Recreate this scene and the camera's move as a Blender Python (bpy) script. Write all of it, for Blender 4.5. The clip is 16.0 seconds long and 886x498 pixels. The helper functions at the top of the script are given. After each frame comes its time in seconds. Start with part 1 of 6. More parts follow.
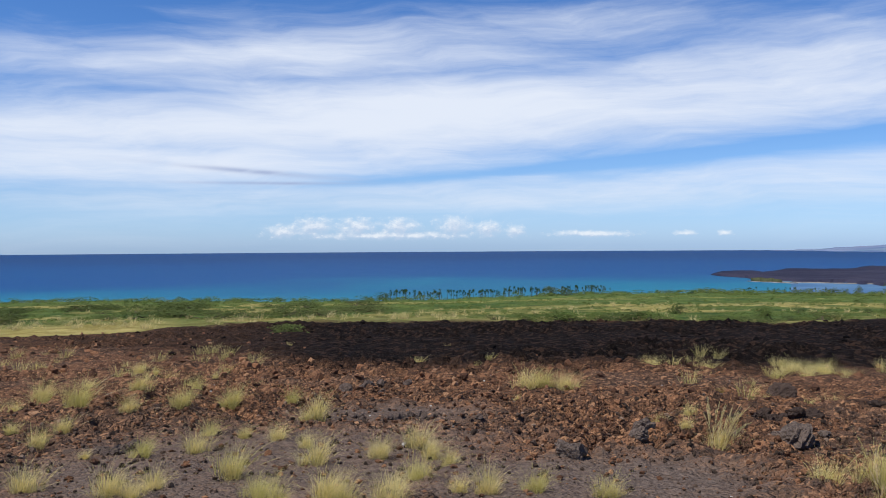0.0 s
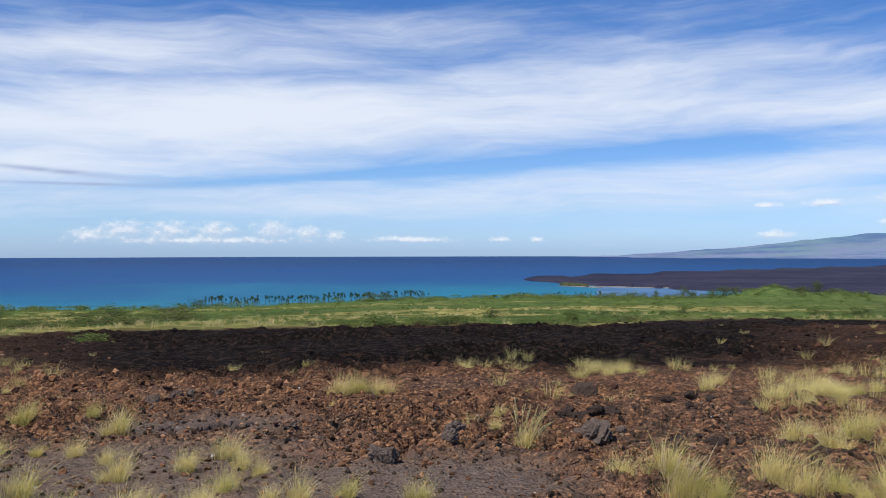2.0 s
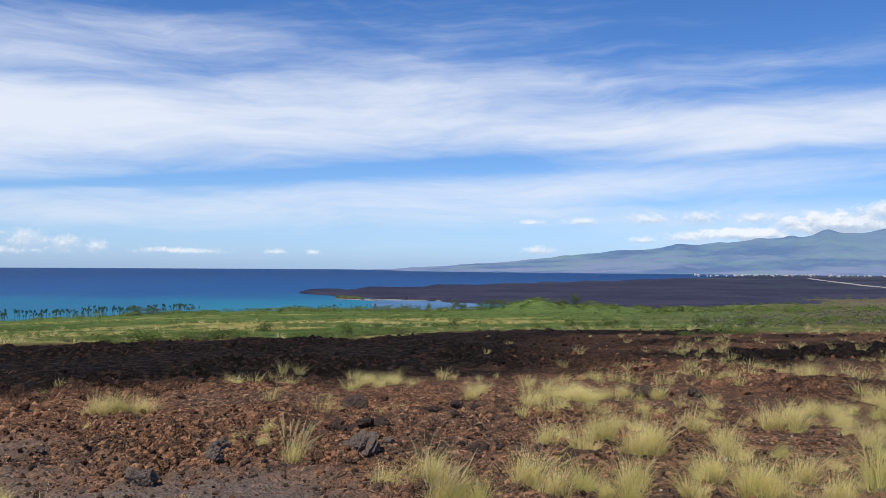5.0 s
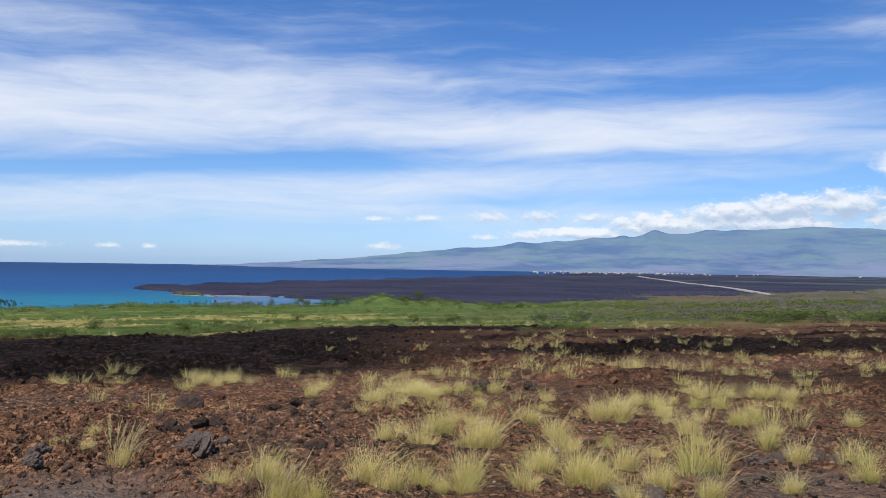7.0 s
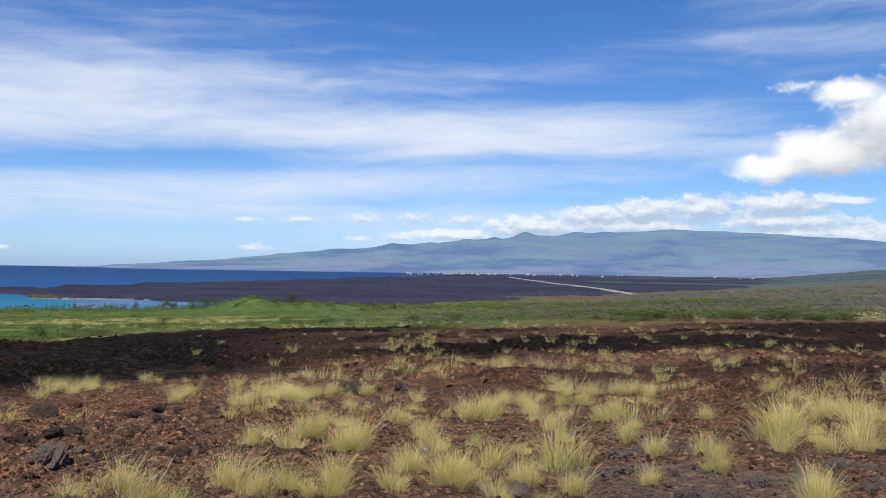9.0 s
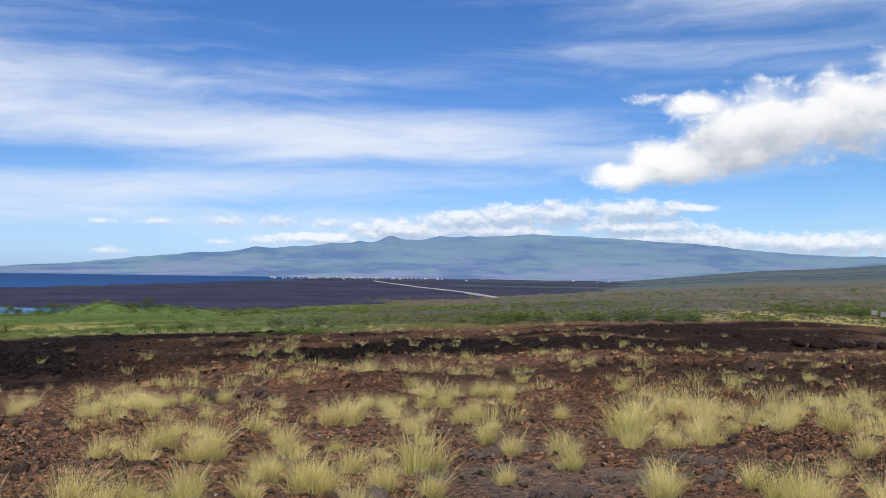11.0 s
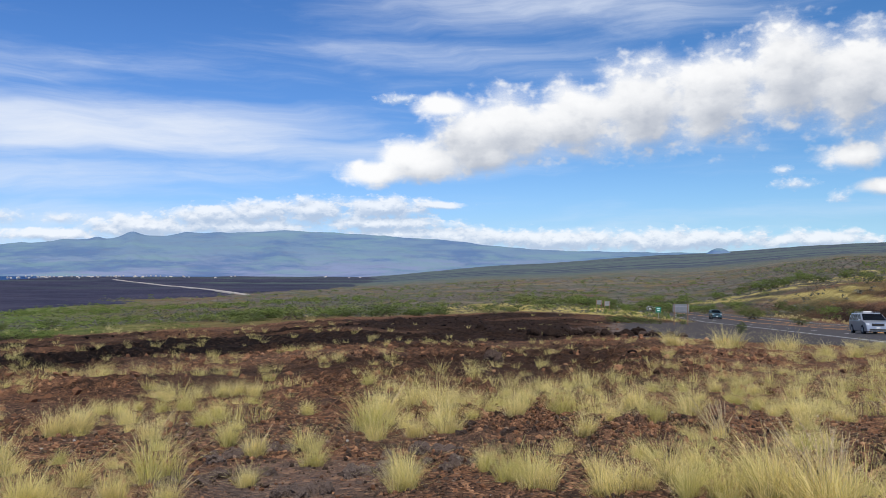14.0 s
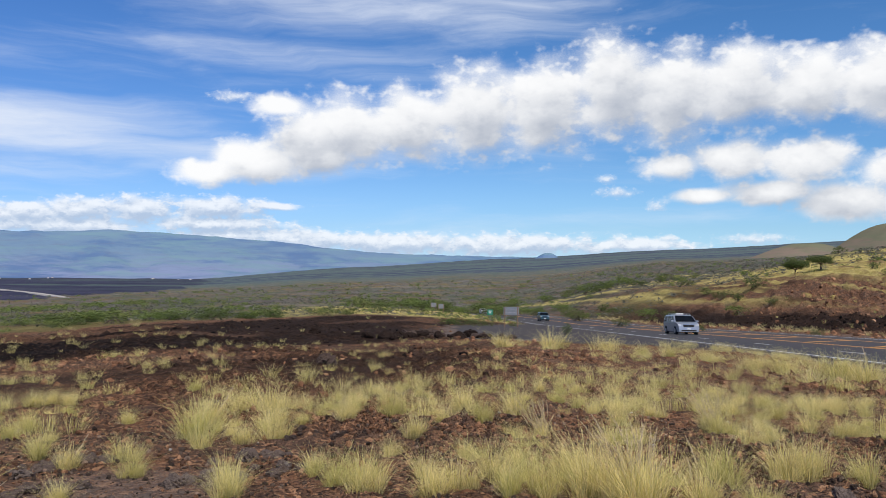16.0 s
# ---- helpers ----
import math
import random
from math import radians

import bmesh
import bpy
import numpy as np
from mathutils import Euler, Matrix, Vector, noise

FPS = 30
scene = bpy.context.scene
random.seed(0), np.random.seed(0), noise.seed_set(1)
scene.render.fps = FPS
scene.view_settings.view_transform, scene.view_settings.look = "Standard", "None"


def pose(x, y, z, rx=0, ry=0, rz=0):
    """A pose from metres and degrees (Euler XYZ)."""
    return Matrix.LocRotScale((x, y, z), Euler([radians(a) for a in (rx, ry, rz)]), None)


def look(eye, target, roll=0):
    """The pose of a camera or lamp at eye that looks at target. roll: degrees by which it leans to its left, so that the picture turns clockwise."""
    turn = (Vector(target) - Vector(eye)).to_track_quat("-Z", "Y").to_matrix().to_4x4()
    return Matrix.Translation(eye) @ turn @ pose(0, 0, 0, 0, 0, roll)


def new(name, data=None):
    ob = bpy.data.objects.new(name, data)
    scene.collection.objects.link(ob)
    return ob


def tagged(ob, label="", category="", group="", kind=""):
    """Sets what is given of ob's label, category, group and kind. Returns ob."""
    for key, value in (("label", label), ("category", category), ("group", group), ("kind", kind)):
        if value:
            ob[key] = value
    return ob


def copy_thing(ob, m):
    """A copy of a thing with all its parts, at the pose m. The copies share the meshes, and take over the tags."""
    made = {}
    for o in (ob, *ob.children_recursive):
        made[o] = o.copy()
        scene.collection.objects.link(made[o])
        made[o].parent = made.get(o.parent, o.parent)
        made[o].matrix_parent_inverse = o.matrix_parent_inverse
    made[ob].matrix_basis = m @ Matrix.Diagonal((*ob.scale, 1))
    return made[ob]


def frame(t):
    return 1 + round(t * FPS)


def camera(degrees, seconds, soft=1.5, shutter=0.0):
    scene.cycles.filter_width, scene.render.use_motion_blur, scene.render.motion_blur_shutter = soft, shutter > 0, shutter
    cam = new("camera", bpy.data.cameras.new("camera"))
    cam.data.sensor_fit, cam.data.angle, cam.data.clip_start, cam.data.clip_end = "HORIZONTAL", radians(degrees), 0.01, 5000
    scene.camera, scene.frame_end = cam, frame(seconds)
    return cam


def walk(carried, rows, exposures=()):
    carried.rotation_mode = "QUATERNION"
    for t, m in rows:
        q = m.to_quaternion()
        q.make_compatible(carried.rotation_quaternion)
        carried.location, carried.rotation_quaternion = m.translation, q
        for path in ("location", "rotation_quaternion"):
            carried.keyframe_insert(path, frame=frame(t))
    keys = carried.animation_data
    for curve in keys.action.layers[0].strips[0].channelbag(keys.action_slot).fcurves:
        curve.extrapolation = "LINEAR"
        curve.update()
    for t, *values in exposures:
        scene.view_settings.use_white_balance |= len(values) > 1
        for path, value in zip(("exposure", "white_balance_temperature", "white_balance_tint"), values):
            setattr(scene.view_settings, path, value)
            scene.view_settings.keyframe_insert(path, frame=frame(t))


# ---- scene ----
cam = camera(53.46, 16.0, soft=0.85)
EYE = 1.6  # height of the eye over the ground at its feet, which lies at z = 0 at the first moment
# seconds, metres from the first eye, then yaw, pitch and roll in degrees
ROWS = [
    (0.0, -0.000, 0.000, -0.000, 4.37, -0.17, 0.35),
    (0.5, 0.019, 0.004, -0.001, 1.84, -0.04, 0.48),
    (1.0, 0.032, 0.009, -0.001, -1.64, -0.14, 0.30),
    (1.5, 0.047, 0.007, 0.002, -4.39, 0.09, 0.12),
    (2.0, 0.060, -0.003, 0.002, -7.31, 0.14, 0.12),
    (2.5, 0.071, -0.009, 0.002, -9.98, 0.41, 0.01),
    (3.0, 0.087, -0.014, 0.004, -13.21, 0.67, -0.17),
    (3.5, 0.093, -0.022, 0.002, -16.33, 0.50, -0.41),
    (4.0, 0.097, -0.028, 0.003, -18.39, 0.72, -0.40),
    (6.5, 0.142, -0.062, 0.011, -28.77, 0.92, -0.70),
    (7.0, 0.150, -0.066, 0.012, -31.89, 0.88, -0.87),
    (7.5, 0.154, -0.061, 0.010, -34.11, 0.86, -1.07),
    (8.0, 0.159, -0.056, 0.010, -35.83, 0.82, -0.95),
    (8.5, 0.175, -0.066, 0.013, -37.81, 1.00, -0.81),
    (9.0, 0.195, -0.080, 0.010, -40.10, 1.08, -0.82),
    (11.5, 0.278, -0.097, 0.013, -51.57, 1.55, -0.79),
    (12.0, 0.302, -0.103, 0.013, -54.40, 1.58, -0.67),
    (12.5, 0.318, -0.104, 0.016, -56.37, 1.55, -0.49),
    (13.0, 0.334, -0.117, 0.014, -59.23, 1.75, -0.42),
    (13.5, 0.343, -0.124, 0.009, -61.56, 1.46, -0.52),
    (14.0, 0.352, -0.146, 0.008, -64.87, 1.35, -0.26),
    (14.5, 0.355, -0.165, 0.013, -67.67, 1.42, -0.04),
    (15.0, 0.352, -0.181, 0.011, -70.85, 1.12, -0.11),
    (15.5, 0.353, -0.195, 0.012, -73.18, 1.58, -0.28),
    (16.0, 0.352, -0.200, 0.017, -75.51, 1.61, -0.60),
]
walk(cam, [(t, pose(x, y, EYE + z, 90 + pitch, roll, yaw)) for t, x, y, z, yaw, pitch, roll in ROWS])

# ---- world, sun ----
SUN_AZ, SUN_EL = -122.0, 58.0  # degrees clockwise from +y, and above the horizon


class Nodes:
    """Short hand for building node trees."""

    def __init__(self, tree):
        self.t = tree
        tree.nodes.clear()

    def put(self, kind, operation="", clamp=False, data="", blend="", curve="", attribute="", **inputs):
        n = self.t.nodes.new(kind)
        if operation:
            n.operation = operation
        if clamp:
            n.use_clamp = True
        if data:
            n.data_type = data
        if blend:
            n.blend_type = blend
        if curve:
            n.interpolation_type = curve
        if attribute:
            n.attribute_name = attribute
        for k, v in inputs.items():
            self.set(n, int(k[1:]) if k[0] == "i" and k[1:].isdigit() else k.replace("_", " "), v)
        return n

    def set(self, n, key, v):
        s = n.inputs[key]
        if isinstance(v, bpy.types.NodeSocket):
            self.t.links.new(v, s)
        elif isinstance(v, bpy.types.Node):
            self.t.links.new(v.outputs[0], s)
        else:
            s.default_value = v

    def math(self, op, a, b=0.0, c=None, clamp=False):
        n = self.put("ShaderNodeMath", operation=op, clamp=clamp, i0=a, i1=b)
        if c is not None:
            self.set(n, 2, c)
        return n.outputs[0]

    def vmath(self, op, a, b=(0, 0, 0)):
        return self.put("ShaderNodeVectorMath", operation=op, i0=a, i1=b)

    def mix(self, fac, a, b, blend="MIX"):
        n = self.put("ShaderNodeMix", data="RGBA", blend=blend)
        self.set(n, 0, fac)
        self.set(n, 6, a if not isinstance(a, tuple) else (*a[:3], 1))
        self.set(n, 7, b if not isinstance(b, tuple) else (*b[:3], 1))
        return n.outputs[2]

    def step(self, v, lo, hi, a=0.0, b=1.0):
        return self.put("ShaderNodeMapRange", curve="SMOOTHSTEP", i0=v, i1=lo, i2=hi, i3=a, i4=b).outputs[0]

    def noise(self, vec, scale, detail=4.0, rough=0.55, out=0):
        return self.put("ShaderNodeTexNoise", Vector=vec, Scale=scale, Detail=detail, Roughness=rough).outputs[out]

    def xyz(self, x, y, z=0.0):
        return self.put("ShaderNodeCombineXYZ", i0=x, i1=y, i2=z).outputs[0]


world = bpy.data.worlds.new("sky")
scene.world = world
world.use_nodes = True
N = Nodes(world.node_tree)
sky = N.put("ShaderNodeTexSky")
sky.sky_type, sky.sun_disc = "NISHITA", False
sky.sun_elevation, sky.sun_rotation = radians(SUN_EL), radians(SUN_AZ)
sky.altitude, sky.air_density, sky.dust_density, sky.ozone_density = 30.0, 1.0, 0.6, 2.2
gen = N.put("ShaderNodeTexCoord").outputs["Generated"]
sep = N.put("ShaderNodeSeparateXYZ", i0=gen)
DEG = 57.29578
az = N.math("MULTIPLY", N.math("ARCTAN2", sep.outputs[0], sep.outputs[1]), DEG)
el = N.math("MULTIPLY", N.math("ARCSINE", sep.outputs[2]), DEG)
sky_pos = N.xyz(az, el)

# heaps of cumulus: azimuth, elevation, half width, half height of each puff, all in degrees
BANK = [(60.2, 6.2, 3.0, 1.0), (62.2, 7.5, 2.2, 1.3), (64, 7.0, 3.6, 1.7), (67.4, 7.4, 3.0, 1.4), (64.8, 10.6, 2.3, 1.0), (66.5, 8.7, 3.4, 2.3), (69, 9.2, 4, 3.0), (73, 9.6, 4, 3.1), (77.5, 10.3, 4, 3.9), (82, 10.8, 4, 3.9),
        (86.3, 12.0, 3.5, 4.3), (90, 11.3, 4, 3.9), (94, 11.8, 4, 3.4), (98, 11.5, 4, 2.7), (102, 11.4, 4, 3.0), (109, 11, 5, 3), (90, 6.9, 2.6, 1.0), (94, 7.3, 3.6, 1.6),
        (98, 7.0, 4, 1.7), (104, 6.3, 4.5, 1.8), (92, 5.0, 2.6, 0.65), (96, 5.2, 4, 1.0), (100, 4.6, 4, 1.4), (104, 4.4, 4, 1.3)]
SMALLCU = [(61.9, 11.0, 1.9, 0.5), (86.6, 5.3, 1.7, 0.42), (86.0, 6.15, 0.9, 0.4), (89.1, 4.45, 0.9, 0.5), (89.8, 2.4, 0.9, 0.3), (95, 2.3, 3.0, 0.5),
           (-14.6, 1.0, 1.9, 0.6), (-12.7, 1.3, 1.9, 0.9), (-10.0, 1.3, 2.0, 0.85), (-7.2, 1.3, 1.8, 0.85), (-3.6, 1.3, 1.7, 0.95), (-1.5, 1.15, 1.3, 0.75), (0.3, 0.95, 0.9, 0.6), (-8, 0.72, 8.5, 0.38),
           (5.2, 0.78, 3.6, 0.30), (11, 0.75, 0.9, 0.25), (13.4, 0.75, 0.6, 0.25), (27.5, 2.75, 1.3, 0.24), (30.8, 2.85, 1.7, 0.32), (34.9, 2.98, 1.9, 0.55), (38.1, 3.0, 1.9, 0.55), (41.4, 2.98, 1.8, 0.45),
           (28, 0.95, 1.4, 0.4), (34.6, 1.65, 1.2, 0.35), (37.5, 1.8, 2.6, 0.5)]
ROWCU = [(41, 2.0, 4, 0.5), (46, 2.6, 5, 0.9), (50, 3.4, 3.2, 0.85), (53, 3.7, 2.8, 0.95), (56.5, 3.8, 3.2, 1.1), (61, 4.0, 4, 1.0), (64.2, 4.2, 2.5, 0.35), (52, 2.7, 7, 0.8), (61, 3.0, 6, 0.6),
         (66, 2.1, 6, 0.95), (62, 2.3, 5, 0.6), (72, 1.9, 7, 0.95), (80, 1.9, 8, 0.95), (88, 1.9, 5, 0.75)]


def heap_group(name, puffs):
    """A node group: how deep a direction lies inside the union of the puffs."""
    g = bpy.data.node_groups.new(name, "ShaderNodeTree")
    g.interface.new_socket("pos", in_out="INPUT", socket_type="NodeSocketVector")
    g.interface.new_socket("depth", in_out="OUTPUT", socket_type="NodeSocketFloat")
    G = Nodes(g)
    src, dst = g.nodes.new("NodeGroupInput"), g.nodes.new("NodeGroupOutput")
    best = None
    for a, e, ra, re_ in puffs:
        d = G.vmath("LENGTH", G.vmath("MULTIPLY", G.vmath("SUBTRACT", src.outputs[0], (a, e, 0)).outputs[0], (1 / ra, 1 / re_, 0)).outputs[0]).outputs["Value"]
        if best is None:
            best = d
        else:
            n = G.put("ShaderNodeMath", operation="SMOOTH_MIN", i0=best, i1=d, i2=0.35)
            best = n.outputs[0]
    g.links.new(G.math("SUBTRACT", 1.0, best), dst.inputs[0])
    return g


def heap(group, pos):
    n = N.t.nodes.new("ShaderNodeGroup")
    n.node_tree = group
    N.t.links.new(pos, n.inputs[0])
    return n.outputs[0]


def shifted(pos, da, de):
    return N.vmath("ADD", pos, (da, de, 0)).outputs[0]


def cumulus(puffs, name, scale, stretch, lift, edge, rough, deep_shade=False):
    """Cover and light of a heap of cumulus; the light falls as more cloud lies above."""
    g = heap_group(name, puffs)

    def dens(pos):
        s = N.vmath("MULTIPLY", pos, (1, stretch, 1)).outputs[0]
        n1 = N.noise(s, scale, 7, 0.57)
        n2 = N.math("ABSOLUTE", N.math("SUBTRACT", N.noise(s, scale * 2.0, 2, 0.5), 0.5))  # rounded billows with creases between
        n1 = N.math("ADD", N.math("SUBTRACT", n1, 0.53), N.math("MULTIPLY", n2, 0.36))
        return N.math("ADD", heap(g, pos), N.math("MULTIPLY", n1, rough))

    d0, d1 = dens(sky_pos), dens(shifted(sky_pos, -0.35 * lift, lift))
    cover = N.step(d0, 0.0, edge)
    fall = N.math("SUBTRACT", d0, d1)
    if deep_shade:
        d2 = heap(g, shifted(sky_pos, -0.9 * lift, 2.6 * lift))
        fall = N.math("ADD", N.math("MULTIPLY", fall, 0.72), N.math("MULTIPLY", N.math("SUBTRACT", 0.22, d2), 0.62))
    light = N.step(N.math("SUBTRACT", fall, N.math("MULTIPLY", d0, 0.18)), -0.95 if deep_shade else -0.45, 0.50)
    return cover, light


# thin streaked cirrus: wide sheets with soft limits, torn by stretched noise
tilt = N.xyz(N.math("ADD", az, N.math("MULTIPLY", el, 1.5)), N.math("SUBTRACT", el, N.math("MULTIPLY", az, 0.055)))
warp = N.vmath("ADD", tilt, N.vmath("MULTIPLY", N.vmath("SUBTRACT", N.noise(tilt, 0.08, 3, 0.5, out=1), (0.5, 0.5, 0.5)).outputs[0], (14, 3.2, 0)).outputs[0]).outputs[0]
streak = N.noise(N.vmath("MULTIPLY", warp, (0.035, 0.30, 1)).outputs[0], 1.0, 7, 0.55)
fine = N.noise(N.vmath("MULTIPLY", warp, (0.09, 1.1, 1)).outputs[0], 1.0, 5, 0.55)
wisp = N.noise(N.vmath("MULTIPLY", N.vmath("ADD", warp, (40, 11, 0)).outputs[0], (0.22, 1.5, 1)).outputs[0], 1.0, 8, 0.68)


def sheet(a, e, ra, re_, slope=0.0):
    """A soft oval of 1 in the middle and 0 outside."""
    da = N.math("SUBTRACT", az, a)
    de = N.math("SUBTRACT", N.math("SUBTRACT", el, e), N.math("MULTIPLY", da, slope))
    d2 = N.math("ADD", N.math("POWER", N.math("ABSOLUTE", N.math("DIVIDE", da, ra)), 2.0), N.math("POWER", N.math("ABSOLUTE", N.math("DIVIDE", de, re_)), 2.0))
    return N.math("EXPONENT", N.math("MULTIPLY", d2, -1.0))


veil = N.math("MULTIPLY", sheet(-6, 8.3, 42, 3.4, 0.05), 1.25)
for a, e, ra, re_, sl, k in ((-24, 5.4, 18, 2.2, -0.02, 1.15), (-12, 12.4, 30, 2.6, 0.03, 0.92), (28, 4.9, 28, 1.5, 0.045, 0.92), (38, 8.6, 24, 2.2, 0.02, 1.0), (47, 12.8, 20, 1.3, 0.03, 0.5), (0, 3.2, 60, 1.6, 0.0, 0.74),
                             (12, 13.4, 12, 2.3, -0.1, 0.42), (62, 13.8, 20, 1.4, -0.04, 0.55), (72, 16.5, 20, 1.6, 0.05, 0.6), (62, 7.4, 14, 1.6, 0.03, 0.6)):
    veil = N.math("MAXIMUM", veil, N.math("MULTIPLY", sheet(a, e, ra, re_, sl), k))
gap = N.math("ADD", N.math("MULTIPLY", sheet(10, 5.6, 18, 0.30, 0.075), 0.62), N.math("MULTIPLY", sheet(-31, 15, 14, 3.0), 0.5))
veil = N.math("SUBTRACT", veil, gap)
torn = N.math("ADD", N.math("MULTIPLY", N.math("SUBTRACT", streak, 0.5), 1.7), N.math("ADD", N.math("MULTIPLY", N.math("SUBTRACT", fine, 0.5), 0.5), N.math("MULTIPLY", N.math("SUBTRACT", wisp, 0.5), 0.38)))
cirrus = N.step(N.math("ADD", veil, torn), 0.05, 1.3, 0.0, 0.95)
cirrus = N.math("MULTIPLY", cirrus, N.step(el, 0.0, 4.0, 0.55, 1.0))

cov_b, lit_b = cumulus(BANK, "bank_puffs", 0.50, 1.4, 0.9, 0.55, 1.12, True)
cov_r, lit_r = cumulus(ROWCU, "row_puffs", 0.95, 1.7, 0.42, 0.55, 1.5)

cov_s, lit_s = cumulus(SMALLCU, "small_puffs", 1.7, 1.5, 0.25, 1.0, 1.5)

# air near the horizon is paler, higher up a deeper blue
deep = N.put("ShaderNodeValToRGB", i0=N.math("DIVIDE", el, 30.0))
ramp = deep.color_ramp
for k, (at, colour) in enumerate(((0.0, (0.95, 1.36, 2.36)), (0.55, (0.42, 0.76, 1.28)), (0.10, (0.74, 1.05, 1.68)), (0.25, (0.56, 0.87, 1.40)))):
    e_ = ramp.elements[k] if k < 2 else ramp.elements.new(at)
    e_.position, e_.color = at, (*colour, 1)
SKY = 0.095
blue = N.mix(1.0, sky, deep.outputs[0], "MULTIPLY")
blue = N.mix(1.0, blue, (SKY, SKY, SKY), "MULTIPLY")
blue = N.mix(N.step(az, 45.0, 95.0), blue, N.mix(1.0, blue, (1.0, 1.03, 0.92), "MULTIPLY"))  # greener blue away from the sun
c = N.mix(cirrus, blue, (0.80, 0.86, 0.97))
dark_streak = N.math("MAXIMUM", sheet(-15.5, 4.75, 5.5, 0.16, -0.075), sheet(-15.0, 4.1, 5.0, 0.10, 0.0))
c = N.mix(N.math("MULTIPLY", dark_streak, N.step(fine, 0.35, 0.6, 0.35, 0.9)), c, (0.36, 0.44, 0.66))
row_col = N.mix(lit_r, (0.47, 0.57, 0.74), (0.92, 0.95, 1.0))
c = N.mix(N.math("MULTIPLY", cov_r, 0.88), c, row_col)
c = N.mix(N.math("MULTIPLY", cov_s, 0.8), c, N.mix(lit_s, (0.55, 0.65, 0.82), (0.88, 0.92, 0.98)))
bank_col = N.mix(lit_b, (0.46, 0.50, 0.58), (1.0, 1.0, 1.0))
c = N.mix(N.math("MULTIPLY", cov_b, 0.97), c, bank_col)
bg = N.put("ShaderNodeBackground", Color=c, Strength=1.0)
N.put("ShaderNodeOutputWorld", Surface=bg)

sun = new("sun", bpy.data.lights.new("sun", "SUN"))
sun.data.energy, sun.data.angle, sun.data.color = 5.0, radians(0.6), (1.0, 0.93, 0.82)
sun.matrix_world = look((0, 0, 0), (-math.sin(radians(SUN_AZ)) * math.cos(radians(SUN_EL)), -math.cos(radians(SUN_AZ)) * math.cos(radians(SUN_EL)), -math.sin(radians(SUN_EL))))
scene.view_settings.exposure = 0.0

# ---- small helpers ----
def link_mesh(name, verts, faces, mats, parent=None, smooth=False, pick=None):
    """One mesh object from arrays of vertices and faces."""
    me = bpy.data.meshes.new(name)
    me.from_pydata([tuple(v) for v in verts], [], [tuple(int(i) for i in f) for f in faces])
    for m in mats if isinstance(mats, (list, tuple)) else [mats]:
        me.materials.append(m)
    if pick is not None:
        me.polygons.foreach_set("material_index", np.asarray(pick, dtype=np.int32))
    if smooth:
        me.polygons.foreach_set("use_smooth", np.ones(len(me.polygons), dtype=bool))
    me.update()
    ob = new(name, me)
    ob.parent = parent
    return ob


def part(name, bm, material, parent, label=""):
    """Links a bmesh as one mesh under a thing or a part."""
    me = bpy.data.meshes.new(name)
    bm.to_mesh(me)
    bm.free()
    me.materials.append(material)
    ob = new(name, me)
    ob.parent = parent
    return tagged(ob, label)


def lattice(ix, iy, seed):
    h = (ix.astype(np.int64) * 374761393 + iy.astype(np.int64) * 668265263 + seed * 1442695041) & 0x7FFFFFFF
    h = ((h ^ (h >> 13)) * 1274126177) & 0x7FFFFFFF
    return ((h ^ (h >> 16)) & 0xFFFF) / 65535.0


def vnoise(x, y, seed=0):
    """Smooth value noise from 0 to 1."""
    ix, iy = np.floor(x), np.floor(y)
    fx, fy = x - ix, y - iy
    fx, fy = fx * fx * (3 - 2 * fx), fy * fy * (3 - 2 * fy)
    a, b = lattice(ix, iy, seed), lattice(ix + 1, iy, seed)
    c_, d = lattice(ix, iy + 1, seed), lattice(ix + 1, iy + 1, seed)
    return (a * (1 - fx) + b * fx) * (1 - fy) + (c_ * (1 - fx) + d * fx) * fy


def fbm(x, y, seed=0, octaves=4, gain=0.5):
    total, amp, norm = 0.0, 1.0, 0.0
    for k in range(octaves):
        total = total + amp * vnoise(x * 2 ** k + 17.3 * k, y * 2 ** k - 9.1 * k, seed + k)
        norm += amp
        amp *= gain
    return total / norm


def smooth(a, b, v):
    t = np.clip((v - a) / (b - a), 0, 1)
    return t * t * (3 - 2 * t)


def polar(a, d):
    a = np.radians(a)
    return np.sin(a) * d, np.cos(a) * d


